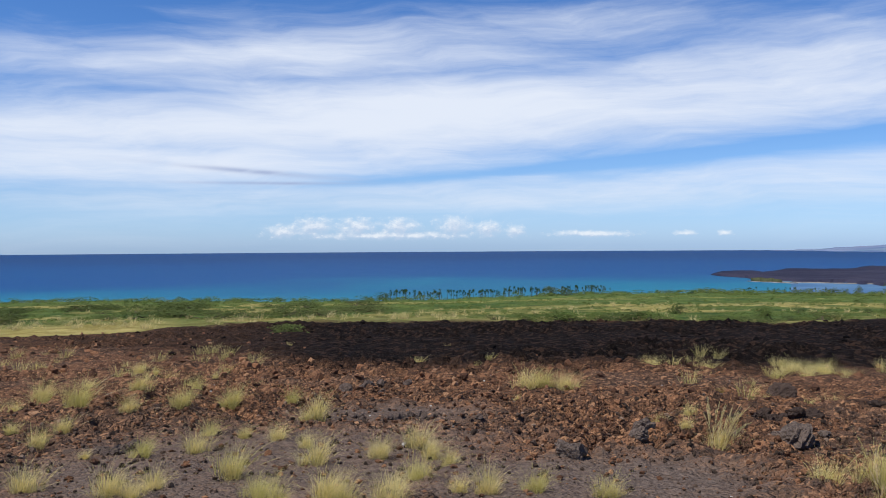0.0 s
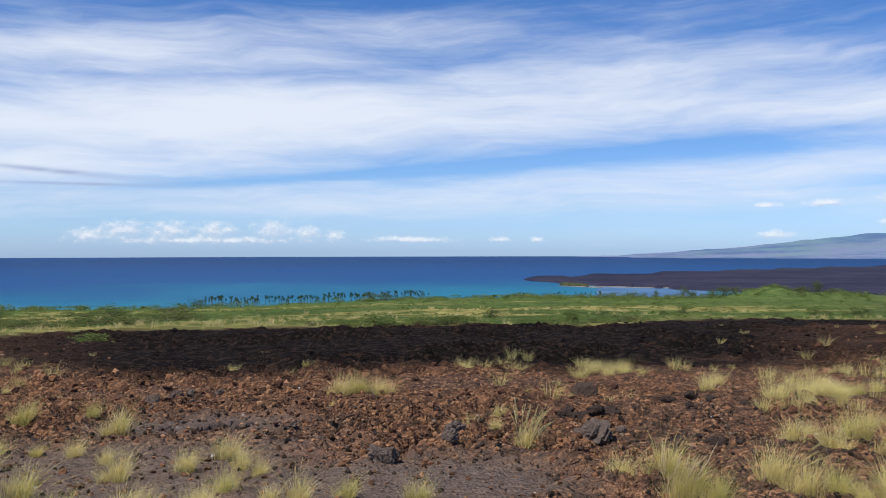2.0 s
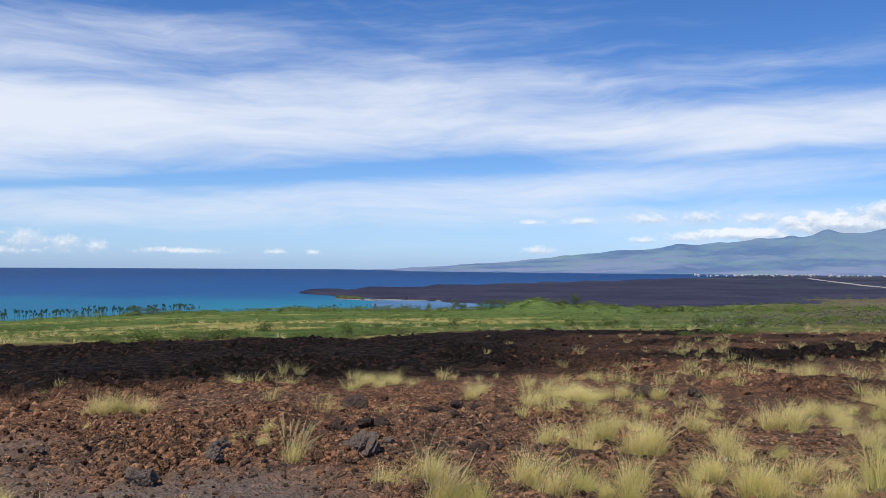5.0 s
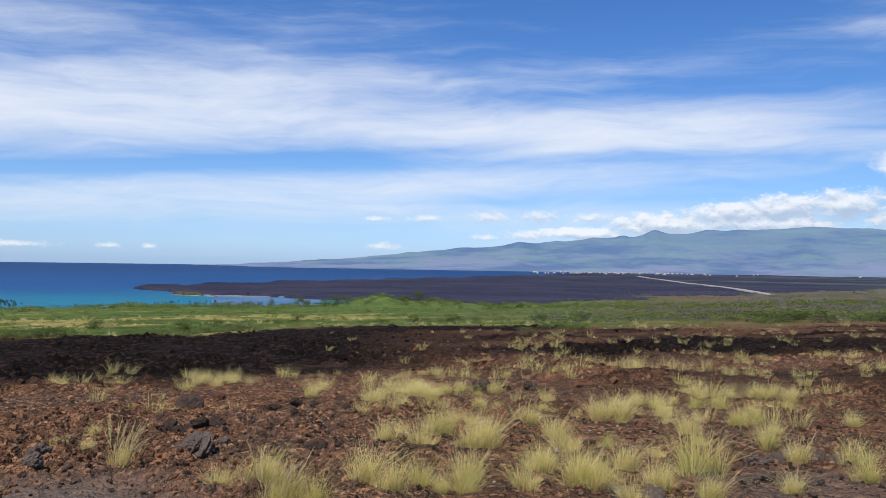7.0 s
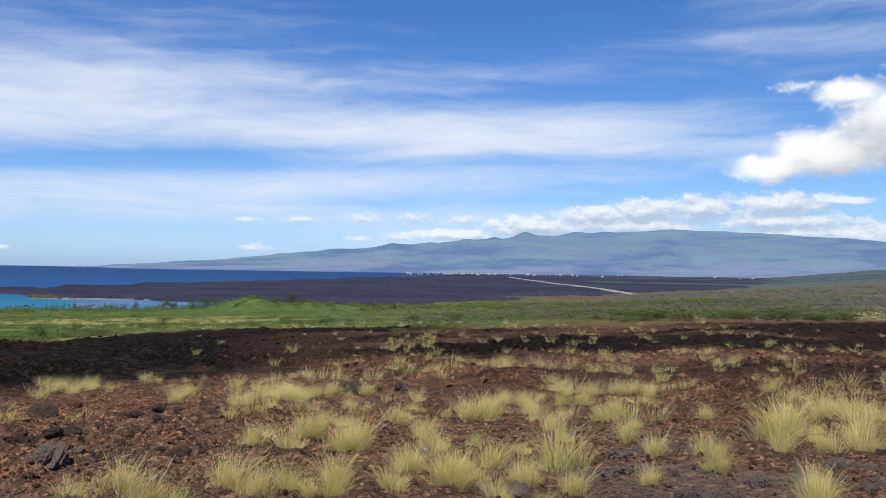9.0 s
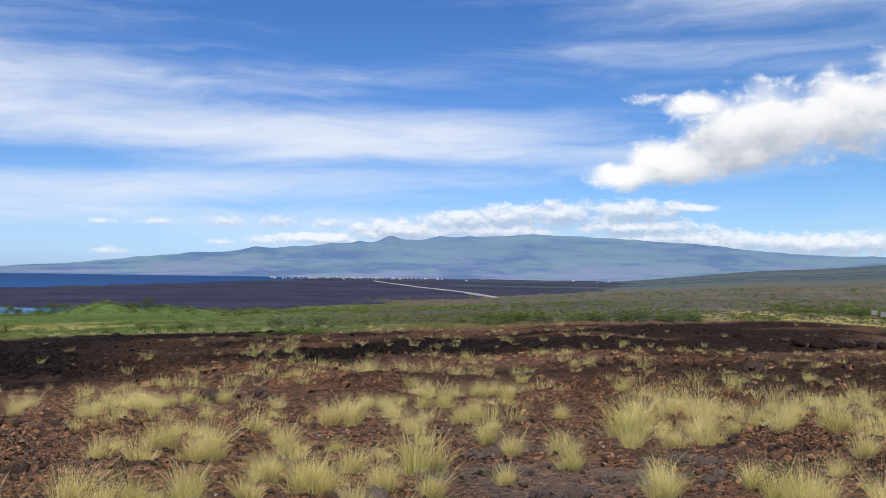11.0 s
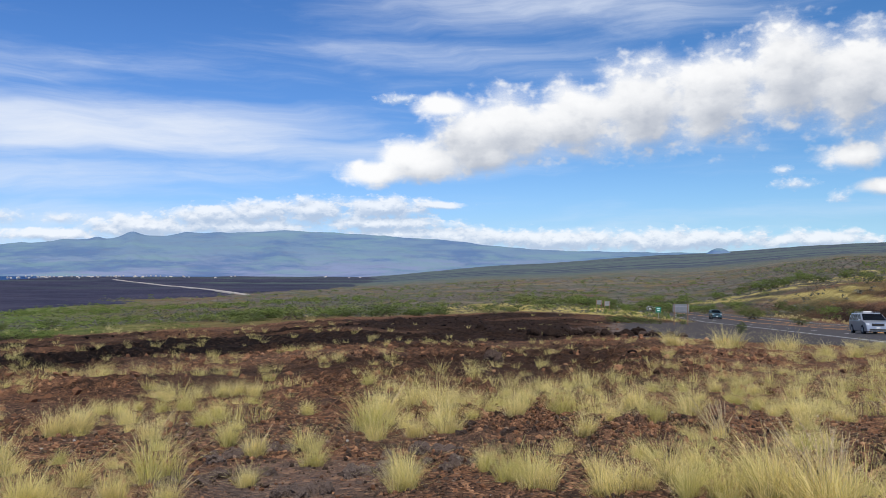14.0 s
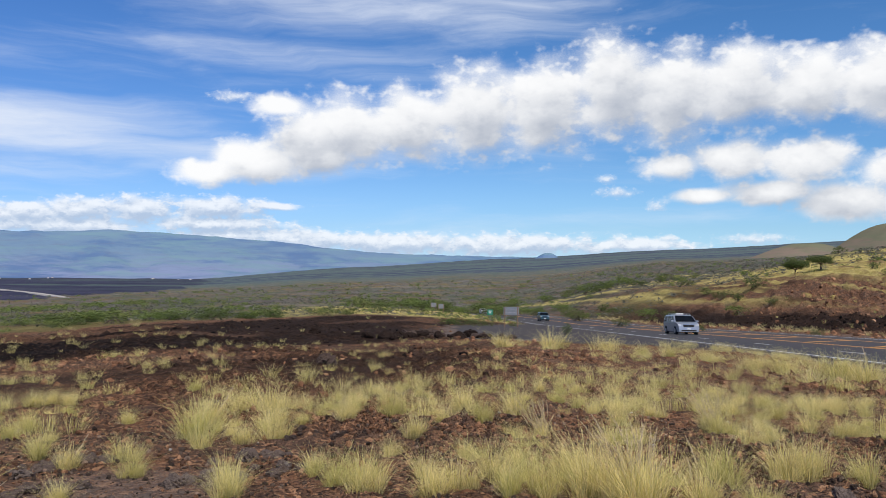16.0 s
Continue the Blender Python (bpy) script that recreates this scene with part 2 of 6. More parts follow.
# ---- the lie of the land ----
SEA = EYE - 30.0
KNOTS = [0, 10, 30, 60, 120, 250, 600, 1200, 2500, 4900]
LAND = {  # by azimuth: height under the eye at each distance of KNOTS
    -180: [-1.6, -1.3, -0.5, 0.5, 2.5, 6, 14, 25, 50, 90],
    -80: [-1.55, -1.9, -2.4, -3.2, -5, -9, -20, -34, -60, -70],
    -30: [-1.55, -2.1, -3.1, -4.8, -7.9, -15, -33, -45, -60, -70],
    -10: [-1.55, -2.1, -3.2, -5.0, -8.3, -16.3, -37, -50, -60, -70],
    12: [-1.55, -2.1, -3.1, -4.95, -8.0, -14.5, -31.3, -45, -60, -70],
    25: [-1.55, -2.05, -3.15, -4.6, -8.0, -14.2, -30.7, -33, -45, -60],
    40: [-1.55, -2.0, -3.1, -4.4, -7.5, -14.0, -28.0, -33, -40, -50],
    49: [-1.55, -2.0, -2.95, -4.1, -6.9, -12.3, -25, -31.5, -38, -45],
    58: [-1.55, -2.0, -2.85, -3.75, -6.2, -10.5, -19.5, -27.4, -33, -34],
    70: [-1.55, -2.0, -3.1, -4.5, -6.0, -9.5, -15, -13, -3, 48],
    80: [-1.55, -1.95, -2.7, -4.4, -6.9, -11.5, -14, -5, 24, 97],
    90: [-1.55, -1.85, -2.8, -4.7, -5.3, -2.6, 5, 18, 55, 148],
    102: [-1.55, -1.8, -2.9, -4.6, -2.6, 7.6, 12, 30, 80, 200],
    125: [-1.55, -1.6, -1.9, -2.6, 1.0, 9, 18, 36, 80, 200],
    180: [-1.6, -1.3, -0.5, 0.5, 2.5, 6, 14, 25, 50, 90],
}
ROAD_U = (math.sin(radians(75.2)), math.cos(radians(75.2)))  # the way of the road, downhill
ROAD_OFF = 24.0  # from the first eye across to the road's middle


def road_bend(s):
    """How far the road's middle has swung to the left, s metres along."""
    return 0.00042 * np.maximum(s - 120, 0) ** 2


def road_z(s):
    return -1.68 - 0.0445 * np.minimum(s, 150) - 0.03 * np.maximum(s - 150, 0)


def along(x, y):
    """Metres along the road and across it, to the right of its middle."""
    s = x * ROAD_U[0] + y * ROAD_U[1]
    q = x * ROAD_U[1] - y * ROAD_U[0] - ROAD_OFF + road_bend(s)
    return s, q


def apron_edge(s):
    """How far the paved apron beside the road reaches, as metres across (to the left: minus)."""
    wide = smooth(44, 62, s) * (1 - smooth(118, 150, s))
    return -8.0 - wide * (13.5 + 3 * (fbm(np.asarray(s) * 0.12, np.asarray(s) * 0 + 2, 29) - 0.5))


def road_mask(s, q):
    """1 on the road and its apron, 0 off it."""
    on = (1 - smooth(0.2, 1.6, apron_edge(s) - q)) * (1 - smooth(0.5, 2.0, q - 12.0))
    return on * smooth(-150, -60, s) * (1 - smooth(340, 420, s))


def land(x, y):
    """Height of the smooth land at (x, y), under the eye."""
    a, d = np.degrees(np.arctan2(x, y)), np.hypot(x, y)
    keys = np.array(sorted(LAND))
    rows = np.array([np.interp(d, KNOTS, LAND[k]) for k in sorted(LAND)])
    i = np.clip(np.searchsorted(keys, a) - 1, 0, len(keys) - 2)
    f = (a - keys[i]) / (keys[i + 1] - keys[i])
    f = f * f * (3 - 2 * f) * 0.5 + f * 0.5
    n = np.arange(d.size).reshape(d.shape)
    flat = rows.reshape(len(keys), -1)
    z = flat[i.ravel(), n.ravel()] * (1 - f.ravel()) + flat[(i + 1).ravel(), n.ravel()] * f.ravel()
    z = z.reshape(d.shape)
    for a0, d0, wa, wd, up in ((27.6, 480, 2.0, 45, 6.0), (31.6, 500, 2.4, 45, 3.2), (42.5, 640, 3.0, 60, 2.0)):  # green hummocks by the bay
        z = z + up * np.exp(-((a - a0) / wa) ** 2 - ((d - d0) / wd) ** 2)
    s, q = along(x, y)
    w = (1 - smooth(0, 7, apron_edge(s) - 1 - q)) * (1 - smooth(0, 24, q - 13.5)) * smooth(-150, -60, s) * (1 - smooth(340, 420, s))
    return z * (1 - w) + (road_z(s) - 0.045) * w


def zones(x, y):
    """What covers the land: black lava with painted cloud shade, green herbs, dry grass, grey scrub, gravel (0 to 1
    each).
    """
    a, d = np.degrees(np.arctan2(x, y)), np.hypot(x, y)
    s, q = along(x, y)
    rag = (fbm(x * 0.09, y * 0.09, 11) - 0.5) * 0.5 + (fbm(x * 0.6, y * 0.6, 12) - 0.5) * 0.22
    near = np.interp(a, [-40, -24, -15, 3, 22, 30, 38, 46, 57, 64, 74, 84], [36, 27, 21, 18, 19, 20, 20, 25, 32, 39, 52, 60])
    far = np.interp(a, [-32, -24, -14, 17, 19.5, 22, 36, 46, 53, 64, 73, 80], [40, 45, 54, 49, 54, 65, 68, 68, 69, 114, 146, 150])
    edge = far * np.interp(a, [38, 46, 62, 72], [1, 0.86, 0.86, 0.97])  # a strip of red lava lies behind the dark band
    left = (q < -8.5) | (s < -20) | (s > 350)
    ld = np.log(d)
    # dark band: black lava, with a cloud's shadow painted in as ground colour
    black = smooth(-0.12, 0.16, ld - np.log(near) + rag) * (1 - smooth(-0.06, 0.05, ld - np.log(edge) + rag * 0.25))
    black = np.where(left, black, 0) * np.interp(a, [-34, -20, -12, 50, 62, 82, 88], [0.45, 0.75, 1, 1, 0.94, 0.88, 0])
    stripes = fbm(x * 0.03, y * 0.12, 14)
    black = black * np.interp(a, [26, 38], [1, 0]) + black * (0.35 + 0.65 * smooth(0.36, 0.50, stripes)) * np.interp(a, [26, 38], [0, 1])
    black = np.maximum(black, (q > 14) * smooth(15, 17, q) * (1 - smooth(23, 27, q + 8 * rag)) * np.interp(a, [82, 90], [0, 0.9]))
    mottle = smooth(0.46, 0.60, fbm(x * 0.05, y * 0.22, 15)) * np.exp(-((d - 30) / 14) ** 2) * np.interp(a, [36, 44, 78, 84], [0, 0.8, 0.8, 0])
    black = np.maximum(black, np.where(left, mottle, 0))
    black = np.maximum(black, (q > 16) * (1 - smooth(34, 46, q)) * smooth(0.50, 0.60, fbm(s * 0.03, q * 0.35, 27)) * 0.45)
    beyond = smooth(-0.03, 0.05, ld - np.log(far) + rag * 0.3) * left
    patch = fbm(x * 0.016, y * 0.03, 21)
    fine_ = fbm(x * 0.12, y * 0.12, 22)
    grey = beyond * np.interp(a, [30, 44, 52], [0, 0.35, 1]) * smooth(0.35, 0.6, fine_ + 0.12) * smooth(90, 130, d)
    dry = beyond * smooth(0.51, 0.63, patch * 0.7 + fine_ * 0.3) * np.interp(d, [60, 90, 240, 300], [0.7, 0.8, 0.6, 0]) * np.interp(a, [20, 40, 66, 74], [1, 0.25, 0.25, 1])
    dry = np.maximum(dry, beyond * (1 - smooth(0.02, np.interp(a, [-22, -16], [0.5, 0.16]), np.abs(ld - np.log(far) - 0.09))) * np.interp(a, [-40, -24, -21, 18, 24, 60, 70], [0.95, 0.95, 0.35, 0.5, 0.1, 0.1, 0.9]))
    dry = np.maximum(dry, smooth(140, 152, s) * (1 - smooth(225, 260, s)) * smooth(-62, -48, q + 20 * rag) * (1 - smooth(-10, -8.5, q)) * 0.95)
    green = np.clip(beyond - 0.75 * grey, 0, 1) * np.interp(a, [40, 50], [1, 0.4])
    right = 1 - left.astype(float)
    right = right * smooth(12, 14, q)
    streak_ = smooth(0.53, 0.60, fbm(s * 0.018, q * 0.42, 23)) * 0.85 * smooth(26, 30, q)
    meadow = smooth(39, 49, q + 14 * rag) * (1 - smooth(210, 280, d)) * smooth(0.32, 0.46, fbm(s * 0.03, q * 0.14, 25)) * np.interp(a, [86, 93], [0.25, 1])
    dry = np.maximum(dry, right * np.maximum(streak_, 0.95 * meadow) * (1 - black))
    green = np.maximum(green, right * smooth(170, 260, d) * 0.6 * smooth(0.45, 0.6, fbm(x * 0.03, y * 0.03, 24)))
    grey = np.maximum(grey, right * smooth(200, 300, d) * 0.92)
    gravel = (1 - smooth(0.8, 2.4, np.abs(q - apron_edge(s)))) * smooth(-200, -100, s) * (1 - smooth(330, 390, s))
    gravel = np.maximum(gravel, 0.6 * (1 - smooth(0.8, 2.0, np.abs(q - 13.0))))
    turn = (1 - smooth(0.25, 0.75, np.hypot((d - 7.3) / 2.0, (a - 4) / 22) + rag)) * 0.9
    turn = np.maximum(turn, (1 - smooth(0.3, 0.9, np.hypot((d - 11.5) / 1.4, (a + 8) / 9) + rag)) * 0.8)
    turn = np.maximum(turn, (1 - smooth(0.35, 1.0, np.hypot((d - 8.2) / 3.0, (a + 17) / 22) + rag)) * 0.85)
    turn = np.maximum(turn, (1 - smooth(0.3, 0.9, np.hypot((d - 8.6) / 1.5, (a - 57) / 9) + rag)) * 0.6)
    gravel = np.maximum(gravel, turn)
    return black, green, dry, grey, gravel


def relief(x, y, zn):
    """Lumps of clinker near by, hummocks further off."""
    black, green, dry, grey, gravel = zn
    d = np.hypot(x, y)
    lava = np.clip(1 - beyond_weight(zn), 0, 1) * (1 - gravel)
    lump = (fbm(x * 0.45, y * 0.45, 31, 3) - 0.5) * 0.34
    ridge = 1 - np.abs(fbm(x * 1.5, y * 1.5, 33, 3) * 2 - 1)
    clink = (ridge - 0.6) * 0.20 + (fbm(x * 4.5, y * 4.5, 36, 3, 0.65) - 0.5) * 0.20
    rough = smooth(0.42, 0.62, fbm(x * 0.22, y * 0.22, 38)) * 0.75 + 0.25
    mound = np.exp(-((d - 12.5) / 3.2) ** 2) * np.interp(np.degrees(np.arctan2(x, y)), [-2, 8, 28, 36], [0, 1, 1, 0])
    lump = lump * (1 + 0.7 * mound)
    rough = rough + 0.5 * mound
    z = lava * (lump * (0.7 + 0.5 * black) + clink * rough * (1.55 + 0.75 * black))
    s, q = along(x, y)
    z = z + (q > 13) * smooth(13, 20, q) * (1 - smooth(150, 260, d)) * (lump * 2.0 + clink * 2.2 + (fbm(s * 0.05, q * 0.25, 45) - 0.5) * 1.4 + (0.5 - np.abs(fbm(s * 0.16, q * 0.4, 46, 4, 0.65) - 0.5) * 2) * 0.9)
    z = z + gravel * (fbm(x * 7, y * 7, 40, 2) - 0.5) * 0.025
    z = z + beyond_weight(zn) * ((fbm(x * 0.05, y * 0.05, 42) - 0.5) * np.interp(d, [50, 120, 400, 2000], [0.3, 1.2, 2.0, 5]) + (fbm(x * 0.4, y * 0.4, 43, 2) - 0.5) * 0.3)
    return z


def beyond_weight(zn):
    return np.clip(zn[1] + zn[2] + zn[3], 0, 1)


def height(x, y):
    """Height in the world of the ground at (x, y)."""
    x, y = np.atleast_1d(np.asarray(x, float)), np.atleast_1d(np.asarray(y, float))
    s, q = along(x, y)
    on_road = road_mask(s, q)
    return EYE + land(x, y) + relief(x, y, zones(x, y)) * (1 - on_road)


# ---- materials ----
def material(name):
    m = bpy.data.materials.new(name)
    m.use_nodes = True
    return m, Nodes(m.node_tree)


def finish(M, color, rough=0.9, bump=None, strength=0.3, dist=0.02, spec=0.3, metal=0.0, normal=None):
    b = M.put("ShaderNodeBsdfPrincipled", Base_Color=color if not isinstance(color, tuple) else (*color[:3], 1), Roughness=rough, Metallic=metal)
    b.inputs["Specular IOR Level"].default_value = spec
    if bump is not None:
        nb = M.put("ShaderNodeBump", Strength=strength, Distance=dist, Height=bump)
        M.t.links.new(nb.outputs[0], b.inputs["Normal"])
    M.put("ShaderNodeOutputMaterial", Surface=b)
    return b


def attr(M, name):
    return M.put("ShaderNodeAttribute", attribute=name).outputs["Fac"]


def pos(M):
    return M.put("ShaderNodeNewGeometry").outputs["Position"]


def plain(name, color, rough=0.6, spec=0.4, metal=0.0, scale=9.0, vary=0.25, bump=0.0):
    """A plain surface with a little unevenness of colour at two scales."""
    m, M = material(name)
    p = M.put("ShaderNodeTexCoord").outputs["Object"]
    n = M.math("ADD", M.math("MULTIPLY", M.noise(p, scale, 5), 0.6), M.math("MULTIPLY", M.noise(p, scale * 7, 3), 0.4))
    f = M.step(n, 0.3, 0.7)
    lo, hi = tuple(v * (1 - vary) for v in color), tuple(min(1, v * (1 + vary)) for v in color)
    finish(M, M.mix(f, lo, hi), rough, n if bump else None, bump, 0.02, spec, metal)
    return m


def ground_material():
    m, M = material("lava_ground")
    p = pos(M)
    n_big, n_mid, n_small = M.noise(p, 0.35, 4), M.noise(p, 2.6, 6, 0.7), M.noise(p, 18.0, 5, 0.7)
    jit = M.vmath("ADD", p, M.vmath("MULTIPLY", M.vmath("SUBTRACT", M.noise(p, 9.0, 3, 0.6, out=1), (0.5, 0.5, 0.5)).outputs[0], (0.16, 0.16, 0.16)).outputs[0]).outputs[0]
    lumps = M.put("ShaderNodeTexVoronoi", Vector=jit, Scale=7.0)
    lump_tint = M.put("ShaderNodeSeparateColor", i0=lumps.outputs["Color"])
    bits = M.put("ShaderNodeTexVoronoi", Vector=jit, Scale=19.0)
    bit_tint = M.put("ShaderNodeSeparateColor", i0=bits.outputs["Color"])
    grit = M.put("ShaderNodeTexVoronoi", Vector=p, Scale=30.0).outputs["Distance"]
    stones = M.put("ShaderNodeTexVoronoi", Vector=p, Scale=20.0)
    tint = M.put("ShaderNodeSeparateColor", i0=stones.outputs["Color"]).outputs[0]
    red = M.mix(M.step(n_mid, 0.35, 0.68), (0.095, 0.051, 0.033), (0.31, 0.155, 0.085))
    red = M.mix(M.math("MULTIPLY", M.step(tint, 0.55, 0.95), 0.7), red, (0.33, 0.17, 0.09))
    red = M.mix(M.step(n_big, 0.46, 0.62, 0.0, 0.75), red, (0.150, 0.096, 0.068))
    red = M.mix(M.step(n_small, 0.50, 0.62, 0.0, 0.75), red, (0.032, 0.024, 0.021))
    red = M.mix(M.step(bit_tint.outputs[0], 0.45, 1.0, 0.0, 0.5), red, (0.058, 0.036, 0.026))
    red = M.mix(M.step(bit_tint.outputs[1], 0.72, 1.0, 0.0, 0.8), red, (0.46, 0.25, 0.135))
    red = M.mix(M.step(lump_tint.outputs[2], 0.7, 0.95, 0.0, 0.7), red, (0.056, 0.038, 0.029))
    # near-black of the lava, which also paints the cloud shade on the band
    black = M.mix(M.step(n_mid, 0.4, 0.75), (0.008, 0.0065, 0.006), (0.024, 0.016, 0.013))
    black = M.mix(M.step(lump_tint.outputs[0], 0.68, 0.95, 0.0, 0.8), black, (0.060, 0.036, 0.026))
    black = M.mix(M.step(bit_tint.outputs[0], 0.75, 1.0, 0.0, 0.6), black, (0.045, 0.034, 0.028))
    gravel = M.mix(M.step(n_small, 0.3, 0.7), (0.078, 0.060, 0.050), (0.185, 0.143, 0.119))
    green = M.mix(M.step(M.noise(p, 0.25, 6, 0.7), 0.38, 0.62), (0.058, 0.108, 0.028), (0.145, 0.195, 0.052))
    green = M.mix(M.step(M.noise(p, 0.9, 4), 0.55, 0.7, 0.0, 0.5), green, (0.22, 0.20, 0.09))
    dry = M.mix(M.step(M.noise(p, 0.5, 5, 0.7), 0.35, 0.65), (0.35, 0.28, 0.085), (0.57, 0.47, 0.175))
    grey = M.mix(M.step(M.noise(p, 0.22, 6, 0.7), 0.4, 0.62), (0.082, 0.073, 0.063), (0.178, 0.155, 0.137))
    grey = M.mix(M.step(M.noise(p, 0.03, 5, 0.65), 0.42, 0.56, 0.0, 0.62), grey, (0.062, 0.085, 0.044))
    grey = M.mix(M.step(M.noise(p, 0.012, 5, 0.65), 0.55, 0.64, 0.0, 0.5), grey, (0.115, 0.060, 0.042))
    flow = M.vmath("LENGTH", M.vmath("MULTIPLY", p, (1, 1, 0)).outputs[0]).outputs["Value"]
    px = M.put("ShaderNodeSeparateXYZ", i0=p).outputs[0]
    grey = M.mix(M.step(M.noise(M.xyz(M.math("MULTIPLY", flow, 0.03), M.math("MULTIPLY", px, 0.006)), 1.0, 5, 0.6), 0.60, 0.68, 0.0, 0.4), grey, (0.33, 0.27, 0.14))
    # far land in dark bands, the blue haze of distance put into the colour
    far_haze = M.mix(M.step(M.noise(M.xyz(M.math("MULTIPLY", flow, 0.007), M.math("MULTIPLY", px, 0.0012)), 1.0, 5, 0.6), 0.38, 0.60), (0.048, 0.056, 0.086), (0.088, 0.118, 0.108))
    far_haze = M.mix(M.step(M.noise(M.xyz(M.math("MULTIPLY", flow, 0.016), M.math("MULTIPLY", px, 0.002), 7.0), 1.0, 4, 0.6), 0.56, 0.70, 0.0, 0.45), far_haze, (0.15, 0.15, 0.14))
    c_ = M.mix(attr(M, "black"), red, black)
    c_ = M.mix(attr(M, "gravel"), c_, gravel)
    c_ = M.mix(attr(M, "green"), c_, green)
    c_ = M.mix(attr(M, "grey"), c_, grey)
    c_ = M.mix(attr(M, "dry"), c_, dry)
    c_ = M.mix(attr(M, "far_haze"), c_, far_haze)
    h = M.math("ADD", M.math("MULTIPLY", n_small, 0.5), M.math("MULTIPLY", grit, -0.3))
    wet = M.math("SUBTRACT", 1.0, M.math("MULTIPLY", attr(M, "gravel"), 0.85))
    h = M.math("ADD", h, M.math("MULTIPLY", wet, M.math("ADD", M.math("MULTIPLY", lumps.outputs["Distance"], -1.6), M.math("MULTIPLY", bits.outputs["Distance"], -1.0))))
    finish(M, c_, 0.95, h, 1.0, 0.075, 0.04)
    return m


def sea_material():
    m, M = material("sea_water")
    p = pos(M)
    d = M.vmath("LENGTH", M.vmath("MULTIPLY", p, (1, 1, 0)).outputs[0]).outputs["Value"]
    blot = M.noise(M.vmath("MULTIPLY", p, (0.004, 0.0022, 1)).outputs[0], 1.0, 4)
    dd = M.math("ADD", d, M.math("MULTIPLY", M.math("SUBTRACT", blot, 0.5), 700.0))
    col = M.mix(M.step(dd, 560.0, 900.0), (0.011, 0.150, 0.235), (0.006, 0.058, 0.19))
    col = M.mix(M.step(dd, 900.0, 2600.0), col, (0.006, 0.034, 0.125))
    ripple = M.math("ADD", M.noise(p, 0.05, 6, 0.6), M.math("MULTIPLY", M.noise(p, 0.6, 4), 0.4))
    b = finish(M, M.mix(M.step(ripple, 0.55, 1.0, 0.0, 0.35), col, (0.02, 0.10, 0.20)), 0.45, ripple, 0.8, 1.2, 0.03)
    return m


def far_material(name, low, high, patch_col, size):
    """Far slopes seen through kilometres of air: any bluish haze is put into the colours, with broad soft patches."""
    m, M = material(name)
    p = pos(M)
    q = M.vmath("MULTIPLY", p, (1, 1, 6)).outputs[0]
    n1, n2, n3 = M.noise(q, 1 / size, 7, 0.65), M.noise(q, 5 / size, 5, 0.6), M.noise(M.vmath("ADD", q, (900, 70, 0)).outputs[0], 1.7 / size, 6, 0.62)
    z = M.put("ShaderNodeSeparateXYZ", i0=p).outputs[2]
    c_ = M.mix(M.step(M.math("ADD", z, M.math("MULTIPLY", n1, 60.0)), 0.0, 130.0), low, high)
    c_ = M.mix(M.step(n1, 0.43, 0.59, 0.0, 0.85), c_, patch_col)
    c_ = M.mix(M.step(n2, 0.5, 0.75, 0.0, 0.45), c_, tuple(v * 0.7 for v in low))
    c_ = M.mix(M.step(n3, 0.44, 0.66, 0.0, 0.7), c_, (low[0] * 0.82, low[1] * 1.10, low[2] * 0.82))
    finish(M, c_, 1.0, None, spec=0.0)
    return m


GROUND = ground_material()
SEA_MAT = sea_material()
# blue haze, and cloud shade in the dark patches, put into the colour
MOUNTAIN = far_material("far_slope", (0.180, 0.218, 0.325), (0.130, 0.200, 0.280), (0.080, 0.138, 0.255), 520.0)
CINDER = far_material("cinder_slope", (0.16, 0.125, 0.105), (0.20, 0.15, 0.11), (0.13, 0.13, 0.085), 150.0)


def lava_plain_material():
    m, M = material("far_black_lava")
    p = pos(M)
    n1, n2 = M.noise(p, 0.01, 6, 0.65), M.noise(p, 0.08, 5, 0.65)
    c_ = M.mix(M.step(n1, 0.4, 0.62), (0.023, 0.024, 0.044), (0.040, 0.038, 0.062))
    c_ = M.mix(M.step(n2, 0.55, 0.72, 0.0, 0.5), c_, (0.056, 0.050, 0.060))
    d = M.vmath("LENGTH", M.vmath("MULTIPLY", p, (1, 1, 0)).outputs[0]).outputs["Value"]
    herb = M.noise(M.xyz(M.math("MULTIPLY", d, 0.004), M.math("MULTIPLY", M.put("ShaderNodeSeparateXYZ", i0=p).outputs[0], 0.0016)), 1.0, 5, 0.6)
    c_ = M.mix(M.math("MULTIPLY", M.step(herb, 0.50, 0.60, 0.0, 0.75), M.step(d, 1150.0, 1700.0)), c_, (0.070, 0.098, 0.082))
    finish(M, c_, 0.95, n2, 0.6, 2.0, 0.1)
    return m


LAVA_PLAIN = lava_plain_material()
ASPHALT = plain("asphalt", (0.043, 0.039, 0.039), 0.85, 0.25, scale=2.0, vary=0.3, bump=0.3)
WHITE_PAINT = plain("white_road_paint", (0.72, 0.72, 0.70), 0.7, scale=6, vary=0.12)
YELLOW_PAINT = plain("yellow_road_paint", (0.72, 0.33, 0.06), 0.7, scale=6, vary=0.15)


# ---- ground, sea, far land ----
def sheet_faces(rows, cols, wrap):
    r, c_ = np.meshgrid(np.arange(rows - 1), np.arange(cols if wrap else cols - 1), indexing="ij")
    c2 = (c_ + 1) % cols
    return np.stack([r * cols + c_, r * cols + c2, (r + 1) * cols + c2, (r + 1) * cols + c_], -1).reshape(-1, 4)


